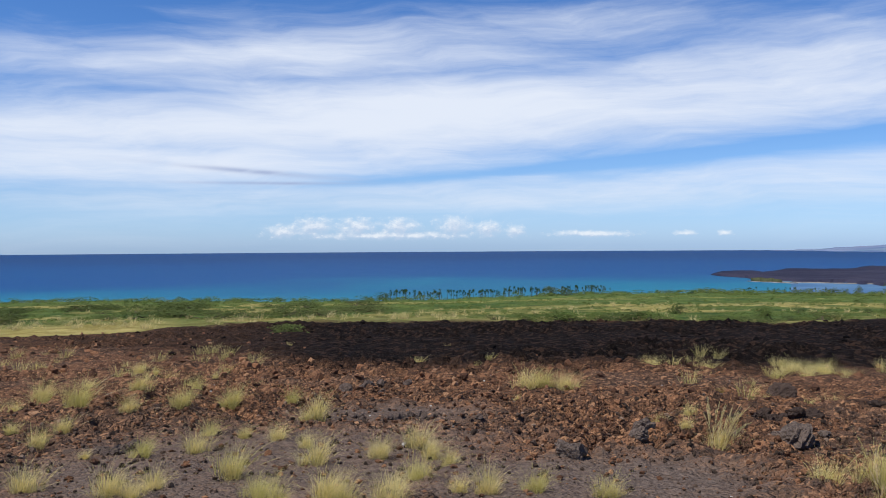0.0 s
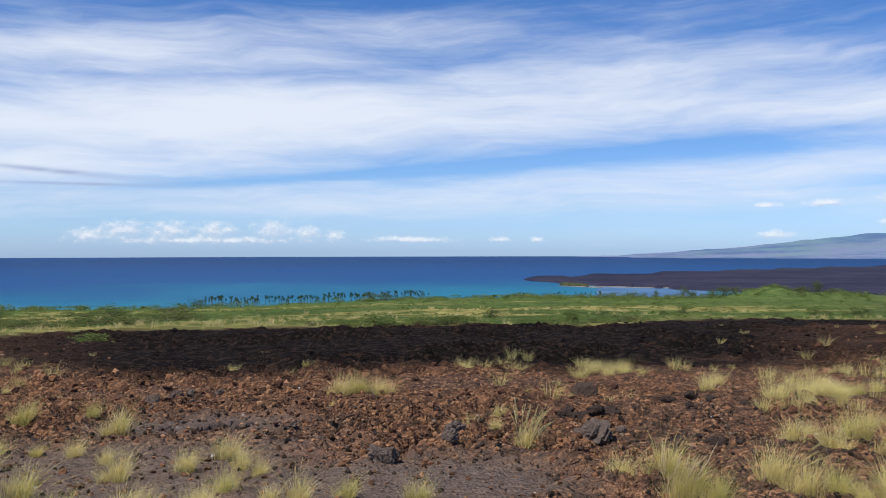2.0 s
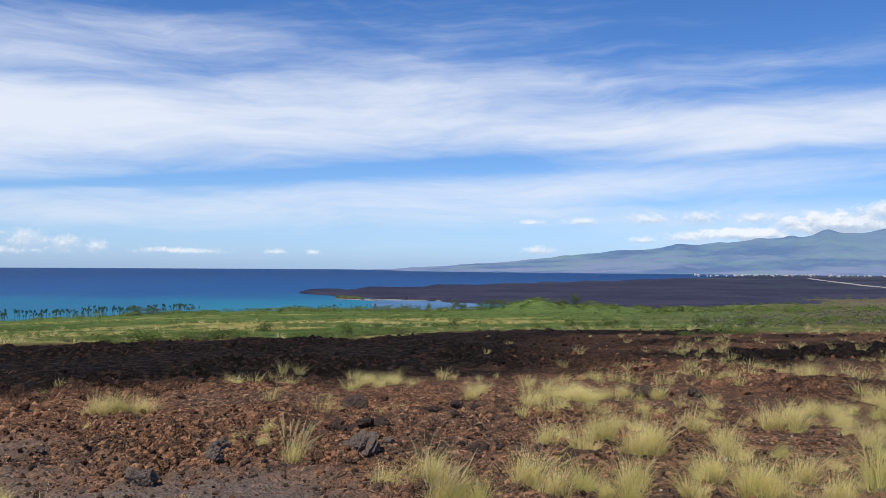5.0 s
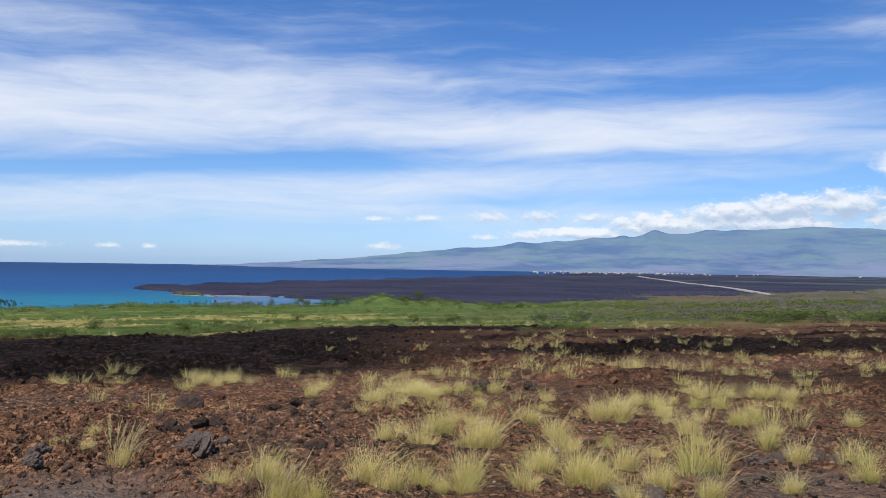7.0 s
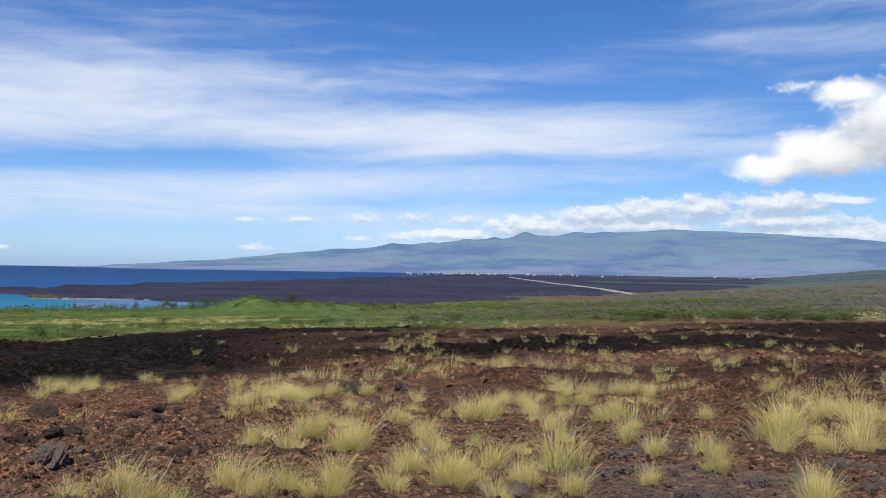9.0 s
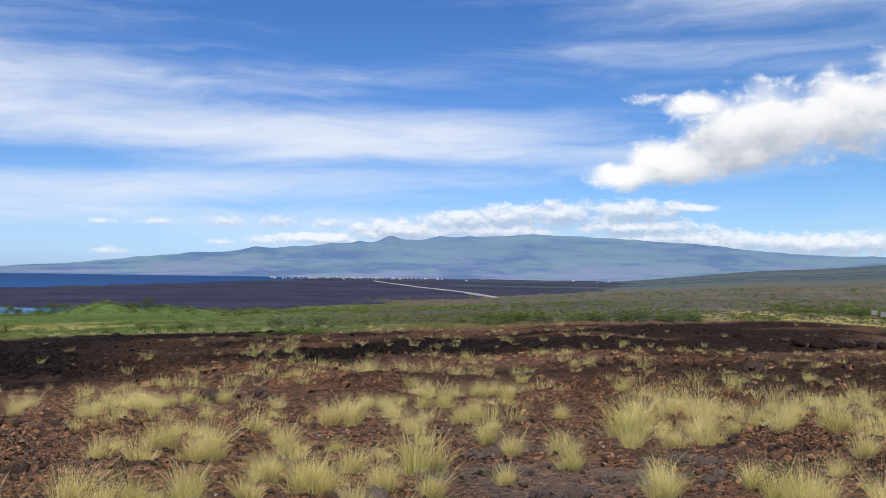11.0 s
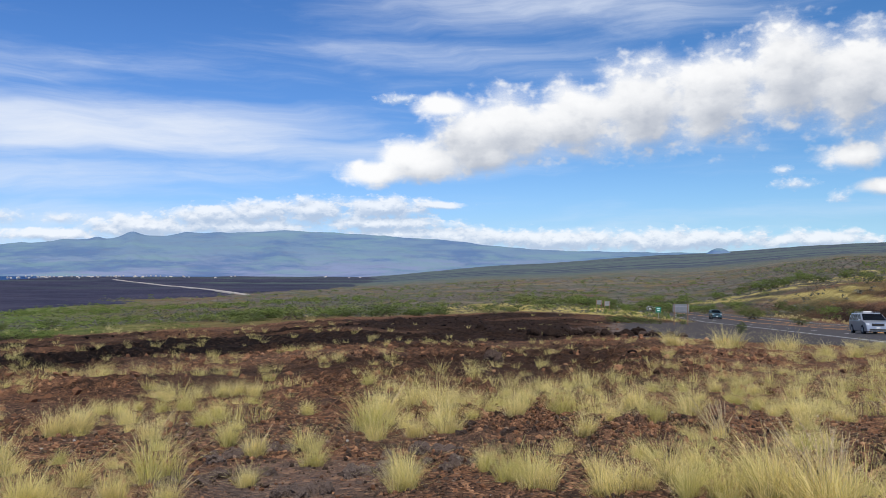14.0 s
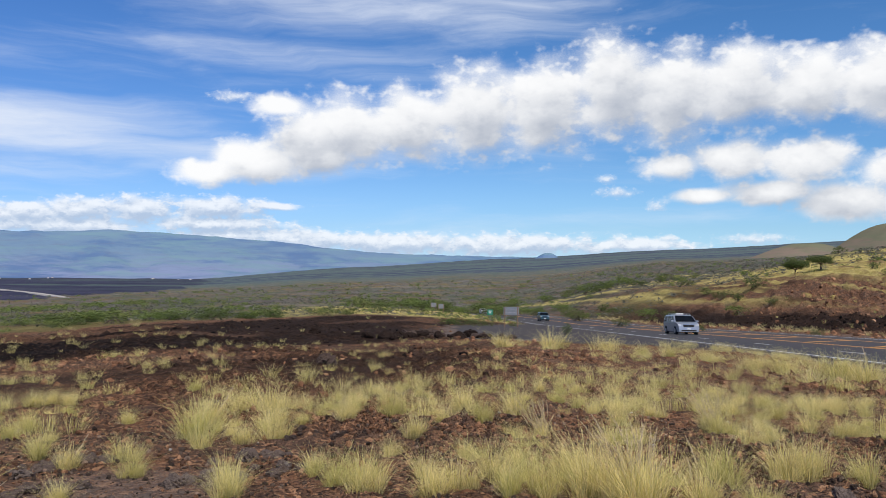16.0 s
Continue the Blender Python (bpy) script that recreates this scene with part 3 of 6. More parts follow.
def build_ground():
    azs = np.concatenate([np.arange(-36, 108, 0.29), np.arange(110, 322, 6.0)])
    rad = np.concatenate([np.geomspace(0.02, 4.5, 14), np.geomspace(4.7, 60, 300), np.geomspace(60.8, 300, 110), np.geomspace(308, 4900, 80)])
    A, D = np.meshgrid(np.where(azs > 180, azs - 360, azs), rad)
    x, y = polar(A, D)
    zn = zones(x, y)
    s, q = along(x, y)
    on_road = road_mask(s, q)
    z = EYE + land(x, y) + relief(x, y, zn) * (1 - on_road)
    z = z - smooth(2500, 4900, D) * 6
    verts = np.stack([x, y, z], -1).reshape(-1, 3)
    faces = [tuple(f) for f in sheet_faces(*D.shape, True)[:, ::-1]] + [tuple(range(len(azs)))]  # the last one closes the middle
    ob = link_mesh("ground", verts, faces, GROUND)
    # weight of the haze-tinted colour, growing with distance
    far_haze = smooth(950, 1900, D * (0.8 + 0.4 * fbm(x * 0.004, y * 0.004, 91)))
    for key, w in zip(("black", "green", "dry", "grey", "gravel", "far_haze"), (*zn, far_haze)):
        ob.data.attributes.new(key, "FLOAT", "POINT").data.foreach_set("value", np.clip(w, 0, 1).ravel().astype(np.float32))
    return tagged(ob, "red-brown and black clinkery lava ground, cloud shade painted in, falling gently to green coastal scrub", "ground", kind="structure")


ground = build_ground()


def build_sea():
    azs = np.arange(-180, 180, 3.0)
    rad = np.array([200, 500, 1000, 2000, 3500, 4920.0])
    A, D = np.meshgrid(azs, rad)
    x, y = polar(A, D)
    ob = link_mesh("water", np.stack([x, y, np.full_like(x, SEA)], -1).reshape(-1, 3), sheet_faces(*D.shape, True)[:, ::-1], SEA_MAT)
    return tagged(ob, "deep blue open ocean turning turquoise towards the shore", "sea", kind="structure")


sea = build_sea()


def build_lava_plain():
    """The black flow that runs out into the bay and along the coast."""
    azs = np.linspace(12.3, 66, 260)
    near = np.interp(azs, [12.3, 13.2, 14.6, 16.2, 18, 21.6, 24, 28, 34, 43, 46, 52, 58, 66], [930, 880, 840, 765, 735, 720, 680, 610, 600, 610, 700, 800, 900, 1200])
    far = np.interp(azs, [12.3, 14, 16, 21.6, 28, 34, 38, 42, 66], [935, 985, 1030, 1210, 1480, 1850, 2300, 3300, 3500])
    wob = (fbm(azs * 0.9, azs * 0 + 3, 51) - 0.5)
    near, far = near * (1 + 0.10 * wob), far * (1 + 0.12 * (fbm(azs * 0.7, azs * 0 + 8, 52) - 0.5))
    v = np.linspace(0, 1, 60)[:, None]
    D = near * (far / near) ** v
    A = np.broadcast_to(azs, D.shape)
    x, y = polar(A, D)
    rim = smooth(0, 0.06, v) * (1 - smooth(0.96, 1, v)) * smooth(12.3, 12.9, A)
    z = SEA - 1.0 + rim * (3.2 + (fbm(x * 0.02, y * 0.02, 53) - 0.5) * 3.0 + (fbm(x * 0.004, y * 0.004, 54) - 0.5) * 2.0)
    ob = link_mesh("backdrop", np.stack([x, y, z], -1).reshape(-1, 3), sheet_faces(*D.shape, False)[:, ::-1], LAVA_PLAIN)
    return tagged(ob, "flat black lava flow reaching out into the bay", "lava field", kind="structure")


lava_plain = build_lava_plain()


def lagoon_material():
    m, M = material("lagoon_water")
    p = pos(M)
    n = M.noise(p, 0.35, 5, 0.6)
    finish(M, M.mix(M.step(M.noise(p, 0.02, 4), 0.4, 0.6), (0.055, 0.13, 0.24), (0.085, 0.175, 0.29)), 0.5, n, 0.8, 0.8, 0.05)
    return m


def build_lagoon():
    """Still shallow water shut in between the shore and the black flow."""
    azs, v = np.linspace(17.2, 24.0, 40), np.linspace(0, 1, 8)[:, None]
    D = 540 + (np.interp(azs, [17.2, 18, 21.6, 24], [732, 745, 730, 690]) - 540) * v
    x, y = polar(np.broadcast_to(azs, D.shape), D)
    ob = link_mesh("water_lagoon", np.stack([x, y, np.full_like(x, SEA + 0.04)], -1).reshape(-1, 3), sheet_faces(*D.shape, False)[:, ::-1], lagoon_material())
    return tagged(ob, "calm pale blue lagoon behind a bar of stones", "lagoon", kind="structure")


build_lagoon()


def build_bar(name, a0, a1, d0, d1, wide, up, mat, label, category, seed):
    """A low bank of stones, sand or herbs lying in the water."""
    t, v = np.linspace(0, 1, 60), np.linspace(-1, 1, 9)[:, None]
    a, d = a0 + (a1 - a0) * t, d0 + (d1 - d0) * t
    w = wide * np.sin(np.pi * np.clip(t, 0.02, 0.98)) ** 0.5 * (0.6 + 0.8 * fbm(t * 14, t * 0, seed))
    D = d + v * w
    x, y = polar(np.broadcast_to(a, D.shape), D)
    z = SEA - 0.5 + up * (1 - v ** 2) * (0.6 + 0.8 * fbm(x * 0.25, y * 0.25, seed + 1))
    ob = link_mesh(name, np.stack([x, y, z], -1).reshape(-1, 3), sheet_faces(*D.shape, False), mat)
    return tagged(ob, label, category, kind="structure")


SHORE_STONE = plain("pale_shore_stones", (0.17, 0.16, 0.15), 0.9, 0.05, scale=0.2, vary=0.6, bump=0.5)
ISLET_HERB = plain("shore_herbs", (0.055, 0.060, 0.030), 0.95, 0.05, scale=0.12, vary=0.45, bump=0.5)
build_bar("bank_stone", 16.3, 22.4, 744, 720, 2.4, 1.3, SHORE_STONE, "pale stone bar along the edge of the black lava", "beach", 201)
build_bar("bank_stone", 14.7, 17.6, 758, 722, 2.0, 1.0, SHORE_STONE, "pale spit of stones shutting in the lagoon", "beach", 203)
build_bar("bank_green", 14.9, 16.7, 775, 742, 11.0, 3.0, ISLET_HERB, "low islet of yellow-green herbs at the foot of the flow", "islet", 205)


def build_mountain():
    azs = np.linspace(15, 84, 420)
    crest = np.interp(azs, [15, 18, 22, 26.6, 31, 36.9, 41, 45.4, 50, 54.7, 59, 64.3, 68, 71.3, 76, 84],
                      [-0.0075, -0.0056, -0.001, 0.0049, 0.013, 0.0222, 0.028, 0.0335, 0.039, 0.0430, 0.0405, 0.0345, 0.028, 0.0228, 0.0205, 0.0200])
    for a0, w, h in ((36.9, 0.7, 0.0026), (45.4, 0.62, 0.0058), (48.6, 0.6, 0.0022), (43.4, 0.35, 0.0022), (33, 0.6, 0.0015), (41.6, 0.4, 0.0014), (29.5, 0.5, 0.0012), (39.2, 0.3, 0.0010), (50.6, 0.5, 0.0010)):
        crest = crest + h * np.exp(-((azs - a0) / w) ** 2)
    crest = crest + (fbm(azs * 0.8, azs * 0, 61, 6, 0.6) - 0.5) * 0.0024
    v = np.linspace(0, 1, 70)[:, None]
    D = 3400 + 1350 * v + 0 * azs
    A = np.broadcast_to(azs, D.shape)
    x, y = polar(A, D)
    base = -0.0095
    lift = v ** 1.25
    tau = base + (crest - base) * lift
    tau = tau + (fbm(A * 0.55, v * 4 + A * 0.2, 62, 6, 0.6) - 0.5) * 0.010 * np.sin(np.pi * v) * np.clip((crest - base) / 0.04, 0, 1)
    z = EYE + D * tau
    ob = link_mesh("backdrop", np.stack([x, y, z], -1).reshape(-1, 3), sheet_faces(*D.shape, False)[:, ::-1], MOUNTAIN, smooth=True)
    return tagged(ob, "broad hazy blue-green volcano with small cones on its ridge", "mountain", kind="structure")


mountain = build_mountain()


def build_cone(a0, d0, w, h, base, mat, label, seed, top=0.05):
    """A far cinder cone with gullied sides."""
    n, m = 72, 26
    th, v = np.meshgrid(np.linspace(0, 2 * np.pi, n, endpoint=False), np.linspace(0, 1, m))
    cx, cy = polar(a0, d0)
    r = w * v * (1 + 0.12 * (fbm(np.cos(th) * 2 + 5, np.sin(th) * 2 + 5, seed) - 0.5))
    prof = 1 - smooth(top, 1.0, v)
    gul = (fbm(np.cos(th) * 5 + 9, np.sin(th) * 5 + 9 + v, seed + 3) - 0.5) * 0.22 * np.sin(np.pi * v)
    z = EYE + base + h * (prof + gul * (1 - v))
    x, y = cx + r * np.cos(th), cy + r * np.sin(th)
    ob = link_mesh("backdrop", np.stack([x, y, z], -1).reshape(-1, 3), sheet_faces(m, n, True), mat, smooth=True)
    return tagged(ob, label, "hill", kind="structure")


build_cone(105.6, 1500, 225, 74, 8, CINDER, "bare brown cinder hill with gullied flanks", 71, 0.38)
build_cone(98.0, 1350, 120, 30, 18, CINDER, "low pale brown spur of cinder", 74)
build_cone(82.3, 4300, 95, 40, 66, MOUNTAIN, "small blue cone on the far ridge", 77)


def ribbon(name, q0, q1, s0, s1, step, mat, lift, label, category, parent=None):
    """A strip of road surface or paint from q0 to q1 across and s0 to s1 along."""
    ss = np.arange(s0, s1 + step * 0.5, step)
    out = []
    for q_ in np.linspace(q0, q1, 3):
        off = ROAD_OFF + q_ - road_bend(ss)
        x, y = ss * ROAD_U[0] + off * ROAD_U[1], ss * ROAD_U[1] - off * ROAD_U[0]
        out.append(np.stack([x, y, EYE + road_z(ss) + lift], -1))
    v = np.stack(out)
    ob = link_mesh(name, v.reshape(-1, 3), sheet_faces(3, len(ss), False), mat, parent)
    return tagged(ob, label, category, kind="structure" if parent is None else "")


road = ribbon("road", -7.8, 11.6, -60, 336, 4.0, ASPHALT, 0.0, "grey asphalt highway with worn lane paint", "road")



def build_apron():
    """The wide paved pull-out on the near side of the road, with a ragged edge."""
    ss = np.arange(40, 156, 1.5)
    q0 = apron_edge(ss) + (fbm(ss * 0.8, ss * 0, 28) - 0.5) * 1.2
    cols = []
    for f in np.linspace(0, 1, 7):
        off = ROAD_OFF + q0 * (1 - f) - 7.8 * f - road_bend(ss)
        x, y = ss * ROAD_U[0] + off * ROAD_U[1], ss * ROAD_U[1] - off * ROAD_U[0]
        cols.append(np.stack([x, y, EYE + road_z(ss) - 0.004 + 0 * ss], -1))
    v = np.stack(cols)
    ob = link_mesh("pavement", v.reshape(-1, 3), sheet_faces(7, len(ss), False), APRON)
    return tagged(ob, "dusty grey paved pull-out beside the highway", "pavement", kind="structure")


APRON = plain("dusty_asphalt", (0.054, 0.047, 0.045), 0.9, 0.1, scale=0.7, vary=0.3, bump=0.3)
build_apron()

ROAD_PALE = plain("sunlit_far_road", (0.34, 0.31, 0.28), 0.9, 0.1, scale=0.02, vary=0.15)


def far_road():
    """The highway again, far down on the black plain."""
    t = np.linspace(0, 1, 60)
    a = np.interp(t, [0, 0.2, 0.55, 0.7, 1], [55.5, 52.5, 47.2, 45.2, 44.4])
    d = np.interp(t, [0, 0.2, 0.55, 0.7, 1], [860, 930, 1500, 1950, 2300])
    x, y = polar(a, d)
    tx, ty = np.gradient(x), np.gradient(y)
    ln = np.hypot(tx, ty)
    nx, ny = -ty / ln * 4, tx / ln * 4
    z = np.full_like(x, SEA + 3.0)
    v = np.stack([np.stack([x - nx, y - ny, z], -1), np.stack([x + nx, y + ny, z], -1), np.stack([x + nx * 1.6, y + ny * 1.6, z - 6], -1)])
    v = np.concatenate([np.stack([x - nx * 1.6, y - ny * 1.6, z - 6], -1)[None], v])
    ob = link_mesh("road_far", v.reshape(-1, 3), sheet_faces(4, len(t), False)[:, ::-1], ROAD_PALE)
    return tagged(ob, "pale sunlit stretch of highway crossing black lava", "road", kind="structure")


far_road()

# ---- road paint ----
def painted(name, q, w, s0, s1, mat, dash=0.0, space=0.0):
    """Road lines; dashes are each their own piece."""
    if not dash:
        return [ribbon(name, q - w / 2, q + w / 2, s0, s1, 4.0, mat, 0.006, "", "", road)]
    return [ribbon(name, q - w / 2, q + w / 2, s, s + dash, dash / 2, mat, 0.006, "", "", road) for s in np.arange(s0, s1, dash + space)]


painted("edge_line", -7.0, 0.16, -60, 332, WHITE_PAINT)
painted("edge_line", 10.7, 0.16, -60, 332, WHITE_PAINT)
painted("lane_dash", -3.7, 0.14, -55, 320, WHITE_PAINT, 3.0, 9.0)
for q_ in (0.5, 0.8, 6.6, 6.9):
    painted("centre_line", q_, 0.16, -60, 332, YELLOW_PAINT)
for s_ in np.arange(-40, 150, 9.0):
    ob = ribbon("hatch_line", 0.95, 1.05, s_, s_ + 0.55, 0.55, YELLOW_PAINT, 0.009, "", "", road)
    v = np.empty(len(ob.data.vertices) * 3)
    ob.data.vertices.foreach_get("co", v)
    v = v.reshape(-1, 3)
    reach = np.repeat(np.array([0.0, 1.0, 2.0]), len(v) // 3)  # stretch each bar aslant over the painted island
    v[:, 0] += reach * (2.72 * ROAD_U[1] + 2.7 * ROAD_U[0])
    v[:, 1] += reach * (-2.72 * ROAD_U[0] + 2.7 * ROAD_U[1])
    v[:, 2] += reach * -2.7 * 0.0445
    ob.data.vertices.foreach_set("co", v.ravel())


# ---- stones ----
def ico(sub):
    bm = bmesh.new()
    bmesh.ops.create_icosphere(bm, subdivisions=sub, radius=1.0)
    v = np.array([p.co for p in bm.verts])
    f = np.array([[p.index for p in q.verts] for q in bm.faces])
    bm.free()
    return v, f


ICO1, ICO_BLOCK, ICO_BOULDER = ico(1), ico(3), ico(4)


def stone_shape(base, rng, jag=0.3, flat=0.75, cut=(0.45, 0.85)):
    """An angular lump: a ball cut by random planes and pushed about."""
    v = base[0].copy()
    for _ in range(7):
        n = rng.normal(size=3)
        n /= np.linalg.norm(n)
        k = rng.uniform(*cut)
        over = np.maximum(v @ n - k, 0)
        v -= over[:, None] * n * 0.9
    push = fbm(v[:, 0] * 2.3 + 11 + rng.uniform(0, 50), v[:, 1] * 2.3 + v[:, 2] * 1.7 + 7, int(rng.integers(1000)), 3)
    v *= (1 + jag * (push - 0.5) * 2)[:, None]
    if len(v) < 20:
        v *= rng.uniform(0.6, 1.3, len(v))[:, None]
    return v * np.array([1, rng.uniform(0.65, 1), rng.uniform(0.5, 0.8) * flat + 0.15])


def rock_material(name, lo, mid_, hi, scale=6.0, lichen=0.0):
    m, M = material(name)
    p = pos(M)
    isl = M.put("ShaderNodeNewGeometry").outputs["Random Per Island"]
    n1, n2 = M.noise(p, scale, 5, 0.65), M.noise(p, scale * 6, 5, 0.7)
    c_ = M.mix(M.step(isl, 0.1, 0.75), lo, mid_)
    c_ = M.mix(M.step(isl, 0.78, 1.0, 0.0, 0.9), c_, hi)
    c_ = M.mix(M.step(n1, 0.5, 0.75, 0.0, 0.6), c_, tuple(v * 0.45 for v in mid_))
    if lichen:
        c_ = M.mix(M.step(n1, 0.62, 0.7, 0.0, lichen), c_, (0.34, 0.30, 0.27))
    c_ = M.mix(M.step(n2, 0.48, 0.62, 0.0, 0.45), c_, tuple(v * 0.35 for v in mid_))
    finish(M, c_, 0.95, n2, 1.0, 0.05, 0.05)
    return m


CLINKER = rock_material("red_clinker", (0.105, 0.056, 0.037), (0.31, 0.155, 0.085), (0.50, 0.285, 0.16))
DARK_CLINKER = rock_material("dark_clinker", (0.046, 0.034, 0.027), (0.130, 0.090, 0.068), (0.36, 0.25, 0.18))
BLACK_CLINKER = rock_material("black_clinker", (0.008, 0.007, 0.007), (0.018, 0.013, 0.011), (0.045, 0.028, 0.020))
BASALT = rock_material("grey_basalt", (0.060, 0.044, 0.037), (0.128, 0.094, 0.078), (0.20, 0.155, 0.13), 7.0, 0.5)
LAVA_DARK = rock_material("dark_lava", (0.030, 0.022, 0.019), (0.060, 0.043, 0.036), (0.105, 0.074, 0.060))
PALE = rock_material("pale_stone", (0.45, 0.43, 0.40), (0.6, 0.58, 0.55), (0.7, 0.68, 0.66))


def scatter(name, count, a_lo, a_hi, d_lo, d_hi, size, keep, mat, base, label, category, seed, sink=0.25, flat=1.0):
    """Loose stones strewn on the ground as one mesh."""
    rng = np.random.default_rng(seed)
    a = rng.uniform(a_lo, a_hi, count)
    d = np.sqrt(rng.uniform(d_lo ** 2, d_hi ** 2, count))
    x, y = polar(a, d)
    zn = zones(x, y)
    ok = rng.random(count) < keep(x, y, a, d, zn)
    s_, q_ = along(x, y)
    ok &= ~((q_ > apron_edge(s_) - 1) & (q_ < 13))
    x, y, d = x[ok], y[ok], d[ok]
    r = size[0] + (size[1] - size[0]) * rng.random(len(x)) ** 3.2
    r = r * np.clip(d / d_lo, 1, 1.6)
    z = height(x, y)
    shapes = [stone_shape(base, rng, 0.35, flat) for _ in range(24)]
    k, nf = len(base[0]), base[1]
    pick, th = rng.integers(24, size=len(x)), rng.uniform(0, 2 * np.pi, len(x))
    V = np.array(shapes)[pick] * r[:, None, None]
    c_, s2 = np.cos(th)[:, None], np.sin(th)[:, None]
    W = np.stack([V[..., 0] * c_ - V[..., 1] * s2 + x[:, None], V[..., 0] * s2 + V[..., 1] * c_ + y[:, None], V[..., 2] + (z + r * sink)[:, None]], -1)
    F = (nf[None] + (np.arange(len(x)) * k)[:, None, None]).reshape(-1, 3)
    me = bpy.data.meshes.new(name)
    me.vertices.add(W.shape[0] * k)
    me.vertices.foreach_set("co", W.reshape(-1).astype(np.float32))
    me.loops.add(F.size)
    me.loops.foreach_set("vertex_index", F.reshape(-1).astype(np.int32))
    me.polygons.add(len(F))
    me.polygons.foreach_set("loop_start", (np.arange(len(F)) * 3).astype(np.int32))
    me.polygons.foreach_set("use_smooth", np.zeros(len(F), dtype=bool))
    me.materials.append(mat)
    me.update(calc_edges=True)
    return tagged(new(name, me), label, category, kind="stuff")


def rough_at(x, y):
    return smooth(0.42, 0.62, fbm(x * 0.22, y * 0.22, 38)) * 0.75 + 0.25


scatter("clinker", 38000, -34, 106, 5.6, 15, (0.006, 0.034), lambda x, y, a, d, z: (rough_at(x, y) * 0.8 + 0.1) * (1 - 0.9 * z[4]) * np.interp(a, [-10, 8, 40, 50], [0.7, 1, 1, 0.95]), CLINKER, ICO1,
        "loose red-brown lava clinker strewn over the ground", "lava stones", 101)
scatter("clinker", 16000, -34, 106, 5.6, 13, (0.006, 0.028), lambda x, y, a, d, z: 0.75 - 0.3 * z[4], DARK_CLINKER, ICO1, "small dark grey lava stones on bare earth", "lava stones", 102)
scatter("clinker", 18000, -34, 104, 12, 40, (0.018, 0.085), lambda x, y, a, d, z: (1 - z[0]) * (1 - beyond_weight(z)) * rough_at(x, y), CLINKER, ICO1,
        "red-brown lava clinker heaps further off", "lava stones", 103, 0.1)
# stones of the dark band, near black to carry on its painted shade
scatter("clinker", 9000, -34, 90, 15, 100, (0.03, 0.12), lambda x, y, a, d, z: z[0], BLACK_CLINKER, ICO1, "jagged black lava blocks in the band of painted cloud shade", "lava stones", 104, -0.05, 0.7)
scatter("clinker", 8000, 76, 107, 50, 150, (0.05, 0.22), lambda x, y, a, d, z: (1 - z[2]) * (1 - z[1]) * (1 - z[0]), CLINKER, ICO1, "red-brown lava rubble on the bank beyond the road", "lava stones", 105, 0.1)
scatter("clinker", 6000, 80, 107, 45, 130, (0.05, 0.17), lambda x, y, a, d, z: z[0], BLACK_CLINKER, ICO1, "black lava rubble at the foot of the bank", "lava stones", 107, 0.1)
scatter("pebble", 170, -30, 104, 6, 16, (0.007, 0.020), lambda x, y, a, d, z: 0.8 + 0 * x, PALE, ICO1, "few small pale stones", "pebbles", 106)


def boulder(az_, d, size, seed, mat=None, name="boulder", label="dark grey angular basalt boulder on the clinker", flat=0.85):
    rng = np.random.default_rng(seed)
    x, y = polar(az_, d)
    base = ICO_BOULDER if name == "boulder" else ICO_BLOCK
    v = stone_shape(base, rng, 0.5, flat, (0.6, 0.95))
    v += (fbm(v[:, 0] * 6, v[:, 1] * 6 + v[:, 2] * 5, seed)[:, None] - 0.5) * 0.28 * v
    v += (fbm(v[:, 0] * 15 + v[:, 2] * 9, v[:, 1] * 15 - v[:, 2] * 8, seed + 5)[:, None] - 0.5) * 0.18 * v
    v = v * size
    ob = link_mesh(name, v, base[1], mat or BASALT)
    ob.location = (x, y, float(height(x, y)[0]) + size * 0.16)
    ob.rotation_euler = (rng.uniform(-0.2, 0.2), rng.uniform(-0.2, 0.2), rng.uniform(0, 6.28))
    return tagged(ob, label, "boulder", "boulders on the lava field")


# single blocks: azimuth, distance, half size
for k, (a_, d_, r_) in enumerate(((17.6, 10.0, 0.17), (16.4, 10.6, 0.09), (19.0, 10.3, 0.08), (3.8, 8.3, 0.15), (8.1, 8.9, 0.10), (-22.4, 12.3, 0.13), (-18.5, 7.7, 0.07), (18.4, 12.2, 0.09),
                                  (16.7, 14.4, 0.2), (46.7, 7.55, 0.13), (44.6, 7.6, 0.11), (60.9, 8.7, 0.13), (37.9, 11.2, 0.07), (8.5, 9.2, 0.12), (61.8, 8.75, 0.10), (63.3, 9.0, 0.12), (52.4, 9.7, 0.10),
                                  (68.6, 29.5, 0.4), (73.8, 60, 0.6), (35.0, 16.6, 0.22), (38.3, 16.8, 0.18), (36.2, 17.2, 0.16), (101.0, 7.9, 0.09))):
    boulder(a_, d_, r_, 300 + k, LAVA_DARK if d_ > 11 else None)


def heap_of(a0, d0, n, spread, r0, r1, seed, mat=None, label="dark angular lava block in a low heap"):
    rng = np.random.default_rng(seed)
    for k in range(n):
        boulder(a0 + rng.normal() * spread / d0 * 57, d0 + rng.normal() * spread * 0.5, rng.uniform(r0, r1), seed * 17 + k, mat, "lava_block", label)


